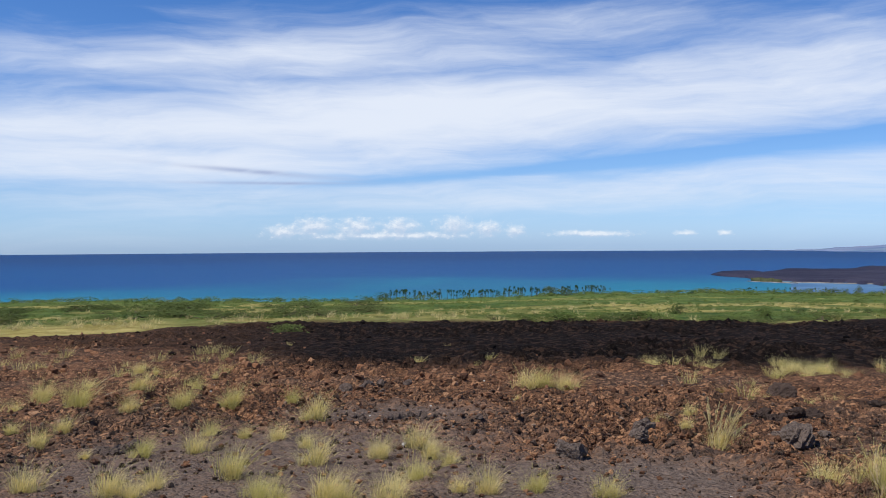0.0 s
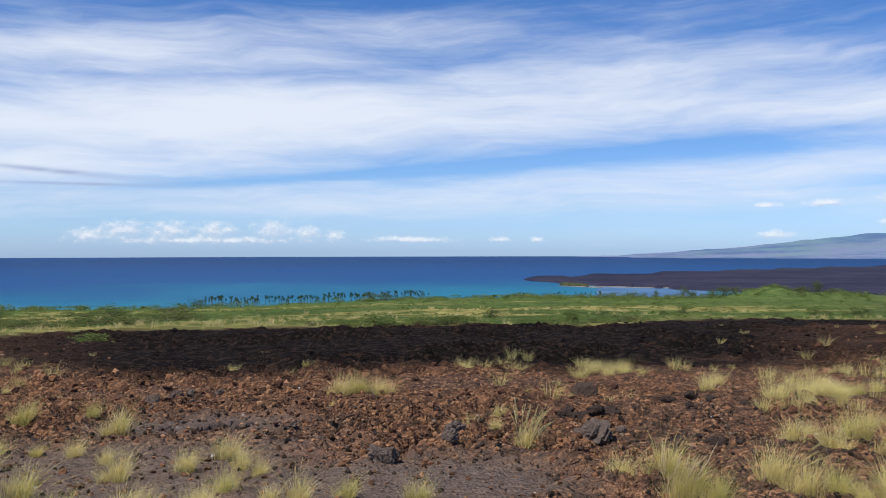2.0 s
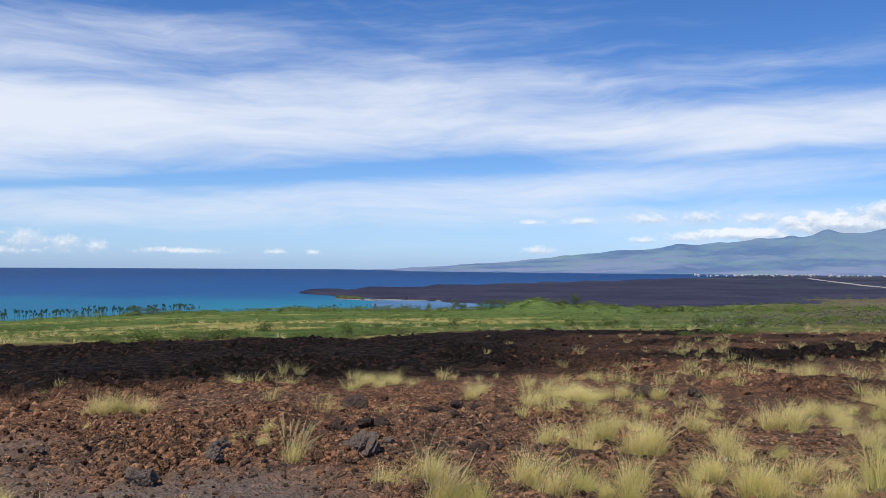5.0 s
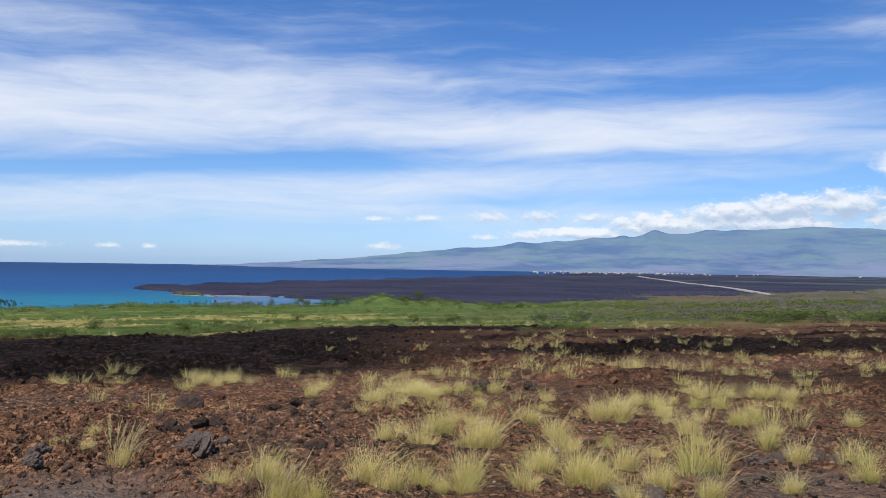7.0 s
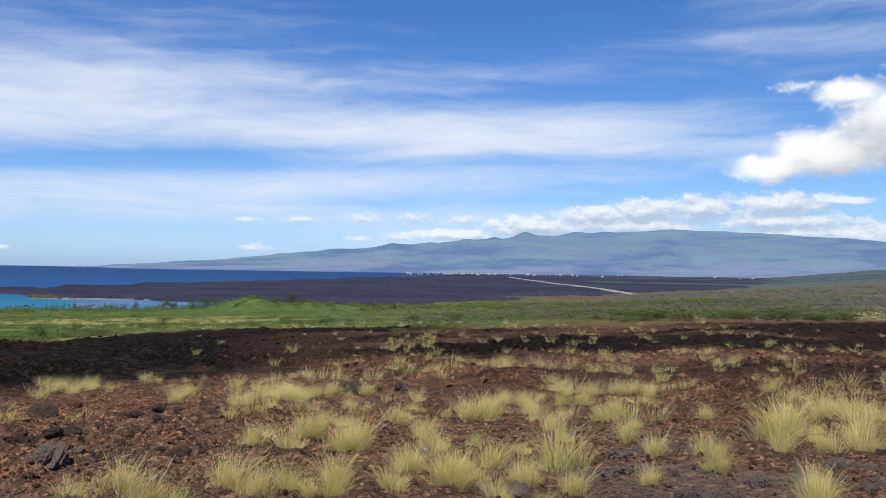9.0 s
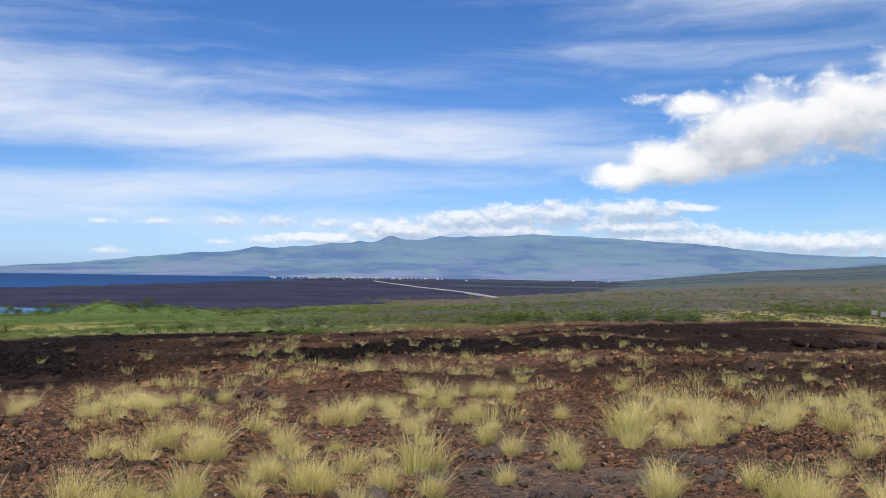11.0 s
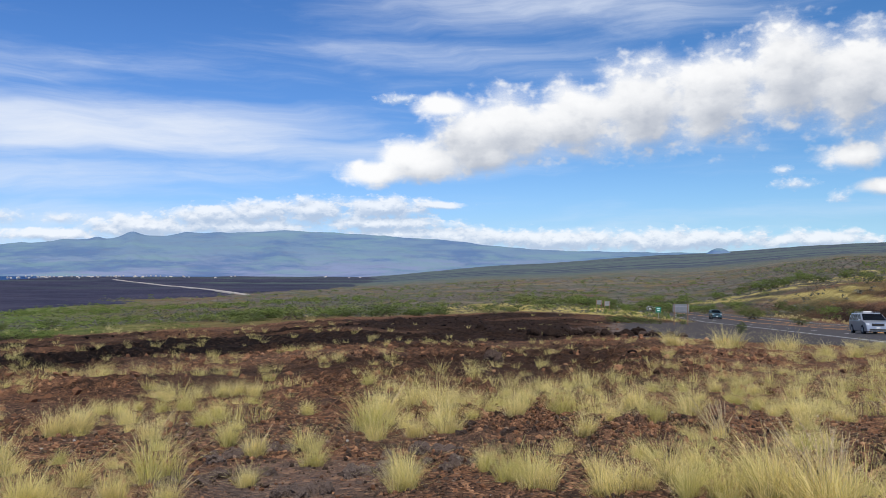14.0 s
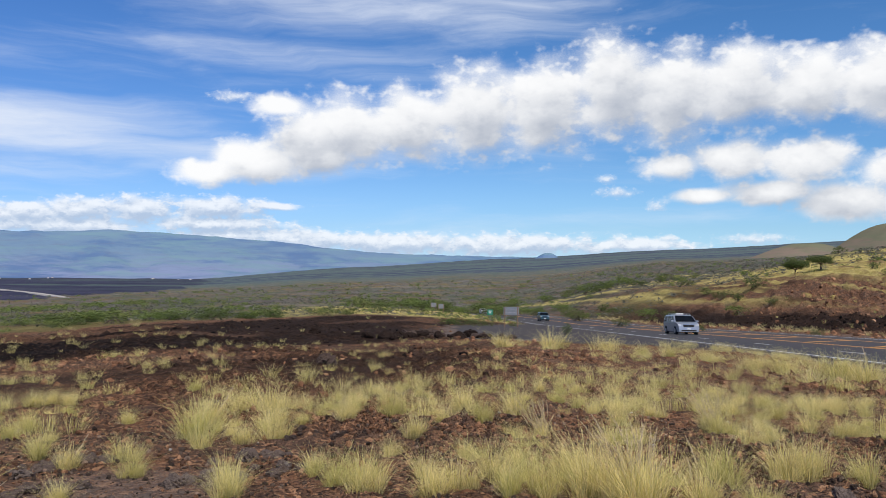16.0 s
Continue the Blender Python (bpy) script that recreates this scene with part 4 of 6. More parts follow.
heap_of(24.0, 9.7, 11, 0.20, 0.05, 0.11, 41, LAVA_DARK)
heap_of(-9.7, 14.2, 12, 0.35, 0.06, 0.13, 42)
heap_of(-6.0, 11.1, 14, 0.40, 0.05, 0.11, 43)
heap_of(-25.0, 9.6, 7, 0.18, 0.05, 0.10, 44)
heap_of(54.6, 10.3, 12, 0.28, 0.05, 0.12, 45)
heap_of(57.4, 10.3, 5, 0.12, 0.07, 0.12, 46)
heap_of(66.4, 10.0, 9, 0.3, 0.06, 0.12, 47)
heap_of(50.8, 8.7, 9, 0.22, 0.05, 0.11, 61)
heap_of(58.2, 8.0, 7, 0.16, 0.06, 0.11, 62)
heap_of(64.4, 8.8, 10, 0.28, 0.05, 0.12, 63)
heap_of(54.8, 8.9, 8, 0.22, 0.04, 0.10, 64)
heap_of(15.8, 11.8, 16, 0.4, 0.06, 0.13, 48, LAVA_DARK)
heap_of(23.8, 13.4, 7, 0.25, 0.06, 0.11, 49, LAVA_DARK)
heap_of(76.3, 64, 16, 2.2, 0.25, 0.65, 51, BLACK_CLINKER)
heap_of(74.6, 60, 12, 1.8, 0.25, 0.6, 52, BLACK_CLINKER)
heap_of(72.6, 63, 12, 2.0, 0.25, 0.6, 53, BLACK_CLINKER)
heap_of(75.4, 67, 14, 2.0, 0.2, 0.55, 54, LAVA_DARK)
heap_of(77.4, 61, 10, 1.6, 0.2, 0.5, 55, LAVA_DARK)
heap_of(73.0, 11.3, 12, 0.7, 0.04, 0.09, 50, LAVA_DARK)


# ---- fountain grass ----
def blade_material(name, base, mid_, tip):
    """Grass blades, darker at the foot and straw coloured at the tips, each tuft a little different."""
    m, M = material(name)
    t = attr(M, "along")
    rnd = M.put("ShaderNodeObjectInfo").outputs["Random"]
    isl = M.put("ShaderNodeNewGeometry").outputs["Random Per Island"]
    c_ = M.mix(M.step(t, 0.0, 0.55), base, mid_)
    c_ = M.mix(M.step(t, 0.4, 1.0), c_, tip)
    c_ = M.mix(M.step(isl, 0.35, 0.85, 0.0, 0.85), c_, (0.88, 0.73, 0.35))
    green = M.math("MAXIMUM", M.math("MULTIPLY", M.step(rnd, 0.45, 1.0), 0.5), M.step(M.noise(pos(M), 0.9, 3), 0.5, 0.66, 0.0, 0.45))
    c_ = M.mix(green, c_, (0.44, 0.43, 0.10))
    d = M.put("ShaderNodeBsdfDiffuse", Color=c_)
    tr = M.put("ShaderNodeBsdfTranslucent", Color=c_)
    g = M.put("ShaderNodeBsdfGlossy", Color=(0.8, 0.8, 0.75, 1), Roughness=0.45)
    s1 = M.put("ShaderNodeMixShader", i0=0.42, i1=d, i2=tr)
    s2 = M.put("ShaderNodeMixShader", i0=0.02, i1=s1, i2=g)
    M.put("ShaderNodeOutputMaterial", Surface=s2)
    return m


# the dark foot colour paints in the shade deep between the blades
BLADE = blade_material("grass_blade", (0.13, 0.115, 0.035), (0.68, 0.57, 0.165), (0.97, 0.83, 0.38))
DEAD = blade_material("dead_grass", (0.34, 0.26, 0.16), (0.56, 0.46, 0.28), (0.76, 0.66, 0.46))
STRAW = blade_material("straw_grass", (0.26, 0.19, 0.09), (0.46, 0.37, 0.17), (0.62, 0.52, 0.27))
PLUME = blade_material("seed_plume", (0.42, 0.34, 0.18), (0.44, 0.34, 0.24), (0.52, 0.41, 0.31))


def blades(rng, n, h, spread, width, lean, segs=3, droop=1.0, wind=0.10):
    """Arching tapered strips from one foot; returns vertices, faces and the place along each blade."""
    th = rng.uniform(0, 2 * np.pi, n)
    out = np.abs(rng.normal(0, lean, n)) + 0.08
    ln = h * rng.uniform(0.55, 1.15, n)
    r0 = spread * np.sqrt(rng.random(n))
    t = np.linspace(0, 1, segs + 1)[None, :]
    run = (out[:, None] * t + 0.55 * droop * out[:, None] * t ** 2.5) * ln[:, None]
    up = (t - 0.30 * droop * out[:, None] * t ** 2.6) * ln[:, None]
    cx = np.cos(th)[:, None] * (r0[:, None] + run) + wind * h * t ** 2
    cy = np.sin(th)[:, None] * (r0[:, None] + run) + wind * 0.5 * h * t ** 2
    w = width * rng.uniform(0.6, 1.2, n)[:, None] * (1 - t ** 1.6 * 0.92)
    cx = cx + rng.normal(0, 0.15, n)[:, None] * h * t ** 1.7  # each blade is bent its own way
    cy = cy + rng.normal(0, 0.15, n)[:, None] * h * t ** 1.7
    ph = th + rng.normal(0, 0.9, n) + np.pi / 2
    ox, oy = np.cos(ph)[:, None] * w / 2, np.sin(ph)[:, None] * w / 2
    L = np.stack([cx - ox, cy - oy, np.maximum(up, -0.02) - 0.02], -1)
    R = np.stack([cx + ox, cy + oy, np.maximum(up, -0.02) - 0.02], -1)
    V = np.stack([L, R], 2).reshape(n, -1, 3)
    k = 2 * (segs + 1)
    f = np.array([[2 * i, 2 * i + 1, 2 * i + 3, 2 * i + 2] for i in range(segs)])
    F = (f[None] + (np.arange(n) * k)[:, None, None]).reshape(-1, 4)
    along_ = np.broadcast_to(np.repeat(t, 2, 1), (n, k))
    return V.reshape(-1, 3), F, along_.reshape(-1)


def blade_mesh(name, data, mat):
    V, F, t = data
    me = bpy.data.meshes.new(name)
    me.vertices.add(len(V))
    me.vertices.foreach_set("co", V.reshape(-1).astype(np.float32))
    me.loops.add(F.size)
    me.loops.foreach_set("vertex_index", F.reshape(-1).astype(np.int32))
    me.polygons.add(len(F))
    me.polygons.foreach_set("loop_start", (np.arange(len(F)) * 4).astype(np.int32))
    me.materials.append(mat)
    me.update(calc_edges=True)
    me.attributes.new("along", "FLOAT", "POINT").data.foreach_set("value", t.astype(np.float32))
    return me


def clumps(rng, count, n, h, width, lean, droop):
    """Several uneven sub-clumps grown together into one tuft."""
    Vs, Fs, Ts, base = [], [], [], 0
    for k in range(count):
        r, a = (0.0 if k == 0 else rng.uniform(0.12, 0.40)), rng.uniform(0, 6.28)
        V, F, t = blades(rng, n if k else int(n * 1.6), h * (1.0 if k == 0 else rng.uniform(0.42, 0.95)), 0.12, width, lean * rng.uniform(0.8, 1.3), 3, droop, rng.uniform(0.04, 0.22))
        Vs.append(V + np.array([r * math.cos(a), r * math.sin(a), 0]))
        Fs.append(F + base)
        Ts.append(t)
        base += len(V)
    return np.concatenate(Vs), np.concatenate(Fs), np.concatenate(Ts)


def plume_strips(rng, n):
    """Thin stalks whose upper part bristles with fine hairs."""
    V, F, t = blades(rng, n, 1.08, 0.26, 0.007, 0.14, 6, 1.2, 0.42)
    mid_ = (V.reshape(n, 7, 2, 3)).mean(2)
    hairs = 150
    at = rng.uniform(3.4, 6.0, (n, hairs))
    lo = np.clip(at.astype(int), 0, 5)
    f = (at - lo)[..., None]
    i = np.arange(n)[:, None]
    root = mid_[i, lo] * (1 - f) + mid_[i, lo + 1] * f
    axis = mid_[i, lo + 1] - mid_[i, lo]
    axis = axis / np.linalg.norm(axis, axis=-1, keepdims=True)
    out = rng.normal(size=root.shape) + axis * 1.9
    out = out / np.linalg.norm(out, axis=-1, keepdims=True) * (0.040 * np.sin(np.pi * np.clip((at - 3.2) / 3.0, 0.08, 0.95)))[..., None]
    side = np.cross(out, rng.normal(size=root.shape))
    side = side / np.linalg.norm(side, axis=-1, keepdims=True) * 0.0045
    H = np.stack([root - side, root + side, root + out + side * 0.3, root + out - side * 0.3], 2).reshape(-1, 3)
    G = np.arange(len(H)).reshape(-1, 4) + len(V)
    return np.concatenate([V, H]), np.concatenate([F, G]), np.concatenate([t, np.full(len(H), 0.8)])


def tuft_kind(seed, plumes):
    """One clump of fountain grass, 1 m high, far below the ground until it is copied."""
    rng = np.random.default_rng(seed)
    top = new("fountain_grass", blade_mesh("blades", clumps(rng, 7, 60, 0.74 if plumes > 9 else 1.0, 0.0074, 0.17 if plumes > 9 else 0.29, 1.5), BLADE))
    dead = new("dead_blades", blade_mesh("dead_blades", clumps(rng, 5, 22, 0.55, 0.0075, 0.85, 1.3), DEAD))
    dead.parent = top
    tagged(dead, "dry straw-coloured blades drooping round the foot")
    if plumes:
        V, F, t = plume_strips(rng, plumes)
        p = new("seed_plume", blade_mesh("seed_plume", (V, F, t), PLUME))
        p.parent = top
        tagged(p, "feathery beige seed heads bent by the wind")
    tagged(top, "clump of yellow-green fountain grass rooted in lava clinker", "grass", "fountain grass clumps")
    return top


TUFTS = [tuft_kind(900 + k, (0, 0, 0, 0, 3, 0)[k]) for k in range(6)]
PLUMED = tuft_kind(950, 36)
used = set()


def tuft(az_, d, h, kind, turn):
    x, y = polar(az_, d)
    src = PLUMED if kind < 0 else TUFTS[kind]
    z = float(height(x, y)[0]) - 0.02
    wide = h * (0.88 if d < 20 else 1.2)
    m = Matrix.LocRotScale((x, y, z), Euler((0, 0, turn)), None)
    if src.name not in used:
        used.add(src.name)
        ob = src
        ob.matrix_basis = m
    else:
        ob = copy_thing(src, m)
    ob.scale = (wide, wide, h)
    return ob


# azimuth, distance, height of clumps that can be told apart
WEST = [(-29.1, 14.79, 0.39), (-26.8, 12.8, 0.42), (-26.4, 16.24, 0.23), (-23.5, 13.36, 0.26), (-24.0, 11.52, 0.26), (-23.4, 17.68, 0.29), (-30.4, 13.04, 0.21), (-27.7, 11.08, 0.22),
        (-30.7, 11.24, 0.18), (-29.4, 10.24, 0.23), (-23.4, 9.12, 0.24), (-30.0, 7.89, 0.28), (-25.5, 7.42, 0.27), (-24.1, 7.25, 0.21), (-22.6, 7.5, 0.22), (-21.0, 11.6, 0.3),
        (-20.2, 14.07, 0.28), (-19.2, 10.28, 0.24), (-20.2, 9.22, 0.27), (-18.0, 12.48, 0.33), (-17.1, 9.94, 0.16), (-15.3, 9.65, 0.22), (-12.8, 11.04, 0.36), (-14.1, 12.52, 0.25),
        (-12.8, 8.25, 0.3), (-13.2, 9.19, 0.18), (-17.8, 7.67, 0.3), (-16.6, 6.89, 0.23), (-12.3, 6.8, 0.27)]
MIDDLE = [(-8.8, 8.38, 0.25), (-6.0, 8.85, 0.29), (-5.1, 8.24, 0.19), (-4.0, 7.96, 0.21), (-6.4, 7.37, 0.24), (-7.9, 6.86, 0.22), (-3.3, 6.89, 0.16), (-1.5, 6.93, 0.27), (1.5, 6.96, 0.21),
          (6.2, 6.85, 0.22), (19.3, 7.37, 0.24), (21.7, 7.1, 0.3), (0.8, 13.5, 0.35), (2.1, 13.67, 0.31), (3.2, 13.69, 0.31), (-16.3, 14.97, 0.15), (0.4, 12.66, 0.12),
          (11.1, 12.1, 0.2), (9.4, 10.4, 0.17), (10.9, 9.9, 0.15), (-6.0, 20.4, 0.2), (-2.1, 18.66, 0.24), (-26.6, 9.24, 0.12), (-18.9, 15.7, 0.15), (-22.5, 16.66, 0.16), (-15.5, 6.66, 0.24),
          (-11.2, 6.63, 0.26), (-7.9, 6.32, 0.25)]
NORTH = [(29.1, 10.07, 0.3), (31.5, 10.15, 0.4), (32.5, 10.89, 0.36), (34.5, 9.87, 0.32), (36.0, 9.94, 0.42), (38.3, 12.13, 0.36), (40.7, 9.91, 0.39), (42.9, 12.72, 0.37), (43.8, 12.86, 0.42),
         (28.6, 7.47, 0.34), (30.0, 7.28, 0.29), (23.6, 6.96, 0.3), (25.0, 6.88, 0.25), (31.9, 7.55, 0.3), (33.1, 7.36, 0.19), (34.8, 7.42, 0.29), (38.5, 7.58, 0.3), (39.7, 8.4, 0.33),
         (41.9, 7.82, 0.38), (43.2, 7.87, 0.31), (45.0, 8.87, 0.29), (24.2, 14.1, 0.32), (27.8, 14.0, 0.32), (32.0, 16.5, 0.27), (30.6, 17.0, 0.28), (33.7, 17.3, 0.28)]
EAST = [(46.6, 13.69, 0.36), (48.9, 8.68, 0.51), (53.0, 10.77, 0.35), (51.1, 12.86, 0.33), (61.6, 11.65, 0.57), (62.5, 12.94, 0.5), (64.0, 13.94, 0.5), (65.8, 13.65, 0.53), (57.4, 13.43, 0.26),
        (39.3, 8.59, 0.28), (42.3, 7.94, 0.31), (46.6, 8.04, 0.31), (50.3, 7.67, 0.25), (54.7, 8.39, 0.24), (58.6, 9.27, 0.3), (62.0, 10.75, 0.28), (66.5, 11.43, 0.37), (64.6, 11.11, 0.32),
        (64.1, 8.31, 0.32), (45.3, 7.41, 0.29), (35.1, 7.71, 0.3), (57.8, 10.13, 0.32), (66.4, 12.55, 0.48), (67.4, 14.1, 0.41), (71.1, 14.49, 0.42), (73.6, 12.98, 0.37)]
ROADSIDE = [(75.9, 12.39, 0.36), (78.1, 12.46, 0.4), (72.8, 8.15, 0.31), (71.1, 8.09, 0.28), (64.6, 7.84, 0.3), (76.6, 8.3, 0.32), (79.4, 11.54, 0.29), (80.6, 8.52, 0.38), (82.9, 8.6, 0.38),
            (81.4, 12.68, 0.49), (86.6, 7.73, 0.53), (88.4, 7.49, 0.51), (89.8, 7.29, 0.5), (91.3, 7.96, 0.45), (94.2, 8.03, 0.38), (97.8, 8.74, 0.41), (99.0, 8.78, 0.39), (101.9, 8.55, 0.29),
            (83.9, 7.61, 0.33), (81.9, 7.57, 0.29), (93.4, 7.19, 0.36), (88.3, 9.61, 0.3), (85.5, 8.0, 0.35), (78.7, 7.7, 0.29), (76.9, 7.6, 0.29), (72.7, 7.79, 0.3), (82.9, 39.3, 0.9),
            (86.4, 40, 0.85), (79.8, 38.9, 0.75), (99.9, 24.5, 0.7), (101.4, 24.8, 0.7), (98.4, 22.2, 0.6), (90.2, 36, 0.6), (92.6, 33, 0.6), (95.3, 30, 0.6), (97.0, 28, 0.65), (88.6, 37, 0.5)]
rng = np.random.default_rng(77)
taken = []
tuft(13.1, 8.96, 0.42, -1, 0.4)
tuft(22.6, 6.9, 0.36, -1, 0.2)
tuft(89.6, 7.5, 0.56, -1, -0.2)
tuft(93.6, 11.6, 0.5, -1, 0.1)
tuft(83.2, 11.0, 0.46, -1, 0.3)
for a_, d_, h_ in WEST + MIDDLE + NORTH + EAST + [(a, d, h * 1.08) for a, d, h in ROADSIDE]:
    tuft(a_, d_, h_ * 1.24, int(rng.integers(6)), rng.uniform(-0.5, 0.5))
    taken.append(polar(a_, d_))


def grass_chance(x, y):
    """How thickly grass grows at a place on the lava."""
    a, d = np.degrees(np.arctan2(x, y)), np.hypot(x, y)
    c_ = np.interp(a, [-36, -30, -12, 8, 20, 28, 36, 45, 60, 80, 104], [0.10, 0.10, 0.05, 0.02, 0.03, 0.07, 0.20, 0.36, 0.42, 0.42, 0.42])
    c_ = c_ * np.interp(d, [14, 20, 45], [1, 1.6, 1.5]) * np.interp(a, [28, 34, 52, 66], [1, 1.3, 1.15, 0.8])
    strip = np.exp(-((d - np.interp(a, [6, 15, 20, 23, 28], [18.4, 18.6, 19.2, 17.0, 16.0])) / 1.2) ** 2) * np.interp(a, [7, 11, 30, 34], [0, 0.75, 0.75, 0]) * smooth(0.46, 0.60, fbm(x * 0.7, y * 0.7, 83))
    clump = smooth(0.475, 0.55, fbm(x * 0.5, y * 0.5, 81, 4, 0.78))
    zn = zones(x, y)
    thin = np.interp(d, [14, 24, 45, 90], [1, 0.95, 0.8, 0.35])
    return np.maximum(c_ * clump * thin * (1 - zn[0] * np.interp(a, [-12, 4, 20, 34, 46], [0.94, 0.88, 0.74, 0.6, 0.4])) * (1 - 0.8 * zn[4]), strip)


# more clumps at random near by, each its own thing
left_over = 300 - len(taken) - 5
tries = 0
while left_over > 0 and tries < 6000:
    tries += 1
    a_, d_ = rng.uniform(24, 104), math.sqrt(rng.uniform(7.0 ** 2, 17 ** 2))
    x_, y_ = polar(a_, d_)
    if 49 < a_ < 68 and d_ < 9.6 or rng.random() > grass_chance(np.array([x_]), np.array([y_]))[0] or min((x_ - p[0]) ** 2 + (y_ - p[1]) ** 2 for p in taken) < 0.3 ** 2:
        continue
    taken.append((x_, y_))
    tuft(a_, d_, rng.uniform(0.20, 0.40), int(rng.integers(6)), rng.uniform(-0.5, 0.5))
    left_over -= 1


def grass_stuff(name, x, y, h, mats, n_blades, width, label, seed):
    """Many clumps too far off to count, as one mesh."""
    rng = np.random.default_rng(seed)
    kinds = [blades(np.random.default_rng(seed + k), n_blades, 1.0, 0.38, width, 0.27, 2, 1.3, 0.14) for k in range(10)]
    z = height(x, y) - 0.03
    Vs, Fs, Ts, base = [], [], [], 0
    pick, th = rng.integers(10, size=len(x)), rng.uniform(-0.6, 0.6, len(x))
    for i in range(len(x)):
        V, F, t = kinds[pick[i]]
        c_, s_ = math.cos(th[i]), math.sin(th[i])
        W = np.stack([(V[:, 0] * c_ - V[:, 1] * s_) * h[i] * 0.95 + x[i], (V[:, 0] * s_ + V[:, 1] * c_) * h[i] * 0.95 + y[i], V[:, 2] * h[i] + z[i]], -1)
        Vs.append(W)
        Fs.append(F + base)
        Ts.append(t)
        base += len(V)
    me = blade_mesh(name, (np.concatenate(Vs), np.concatenate(Fs), np.concatenate(Ts)), mats)
    return tagged(new(name, me), label, "grass", kind="stuff")


def strewn(count, a_lo, a_hi, d_lo, d_hi, chance, seed, power=0.5):
    rng = np.random.default_rng(seed)
    a = rng.uniform(a_lo, a_hi, count)
    u = rng.random(count)
    d = (d_lo ** 2 + u * (d_hi ** 2 - d_lo ** 2)) ** 0.5 if power == 0.5 else d_lo * (d_hi / d_lo) ** u
    x, y = polar(a, d)
    s_, q_ = along(x, y)
    ok = (rng.random(count) < chance(x, y)) & ~((q_ > apron_edge(s_) - 0.6) & (q_ < 12.5) & (s_ < 335))
    return x[ok], y[ok]


gx, gy = strewn(8600, -36, 106, 13, 75, grass_chance, 201, 1)
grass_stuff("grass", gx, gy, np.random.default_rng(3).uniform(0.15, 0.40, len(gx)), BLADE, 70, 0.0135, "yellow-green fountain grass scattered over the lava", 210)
gx, gy = strewn(300, 60, 105, 14, 46, grass_chance, 205, 1)
grass_stuff("grass", gx, gy, np.random.default_rng(8).uniform(0.22, 0.46, len(gx)), BLADE, 100, 0.0105, "taller fountain grass on the rise beside the highway", 250)
gx, gy = strewn(1000, 4, 33, 13, 21, grass_chance, 206, 1)
grass_stuff("grass", gx, gy, np.random.default_rng(9).uniform(0.14, 0.32, len(gx)), BLADE, 100, 0.0105, "band of yellow grass along the edge of the dark ground", 260)
verge = np.random.default_rng(14)
vs = verge.uniform(4, 52, 90)
vq = ROAD_OFF - 8.9 - np.abs(verge.normal(0, 2.0, 90))
vx, vy = vs * ROAD_U[0] + vq * ROAD_U[1], vs * ROAD_U[1] - vq * ROAD_U[0]
grass_stuff("grass", vx, vy, verge.uniform(0.28, 0.55, 90), BLADE, 110, 0.009, "tall fountain grass along the near shoulder of the road", 280)
verge = np.random.default_rng(12)
vs = verge.uniform(10, 210, 260)
vq = ROAD_OFF + 14.2 + np.abs(verge.normal(0, 1.3, 260)) - road_bend(vs)
vx, vy = vs * ROAD_U[0] + vq * ROAD_U[1], vs * ROAD_U[1] - vq * ROAD_U[0]
grass_stuff("grass", vx, vy, verge.uniform(0.3, 0.7, 260), STRAW, 80, 0.018, "dry grass lining the far shoulder of the road", 270)
gx, gy = strewn(3500, 70, 108, 62, 200, lambda x, y: zones(x, y)[2] * 0.8 + 0.05, 202, 1)
grass_stuff("grass", gx, gy, np.random.default_rng(4).uniform(0.22, 0.5, len(gx)), STRAW, 56, 0.03, "golden dry grass on the bank beyond the road", 230)
gx, gy = strewn(2600, -36, 80, 50, 140, lambda x, y: zones(x, y)[2], 203, 1)
grass_stuff("grass", gx, gy, np.random.default_rng(6).uniform(0.25, 0.6, len(gx)), STRAW, 50, 0.03, "pale dry grass along the edge of the lava", 240)

# ---- shrubs, trees, palms ----
def leaf_material(name, lo, hi, dry):
    m, M = material(name)
    p = pos(M)
    isl = M.put("ShaderNodeNewGeometry").outputs["Random Per Island"]
    rnd = M.put("ShaderNodeObjectInfo").outputs["Random"]
    n = M.noise(p, 0.06, 4)
    c_ = M.mix(isl, lo, hi)
    c_ = M.mix(M.step(n, 0.5, 0.65, 0.0, 0.6), c_, dry)
    c_ = M.mix(M.math("MULTIPLY", rnd, 0.3), c_, lo)
    d = M.put("ShaderNodeBsdfDiffuse", Color=c_)
    tr = M.put("ShaderNodeBsdfTranslucent", Color=c_)
    s1 = M.put("ShaderNodeMixShader", i0=0.3, i1=d, i2=tr)
    M.put("ShaderNodeOutputMaterial", Surface=s1)
    return m


LEAF_GREEN = leaf_material("scrub_leaves", (0.085, 0.125, 0.036), (0.19, 0.235, 0.07), (0.23, 0.225, 0.09))
LEAF_DARK = leaf_material("dark_leaves", (0.070, 0.095, 0.034), (0.130, 0.160, 0.056), (0.17, 0.165, 0.07))
LEAF_GREY = leaf_material("bare_twigs", (0.105, 0.105, 0.085), (0.215, 0.205, 0.175), (0.10, 0.12, 0.065))
LEAF_PALM = leaf_material("palm_fronds", (0.028, 0.048, 0.018), (0.07, 0.095, 0.03), (0.10, 0.10, 0.04))
BARK = plain("bark", (0.11, 0.085, 0.065), 0.95, 0.1, scale=5, vary=0.4, bump=0.5)


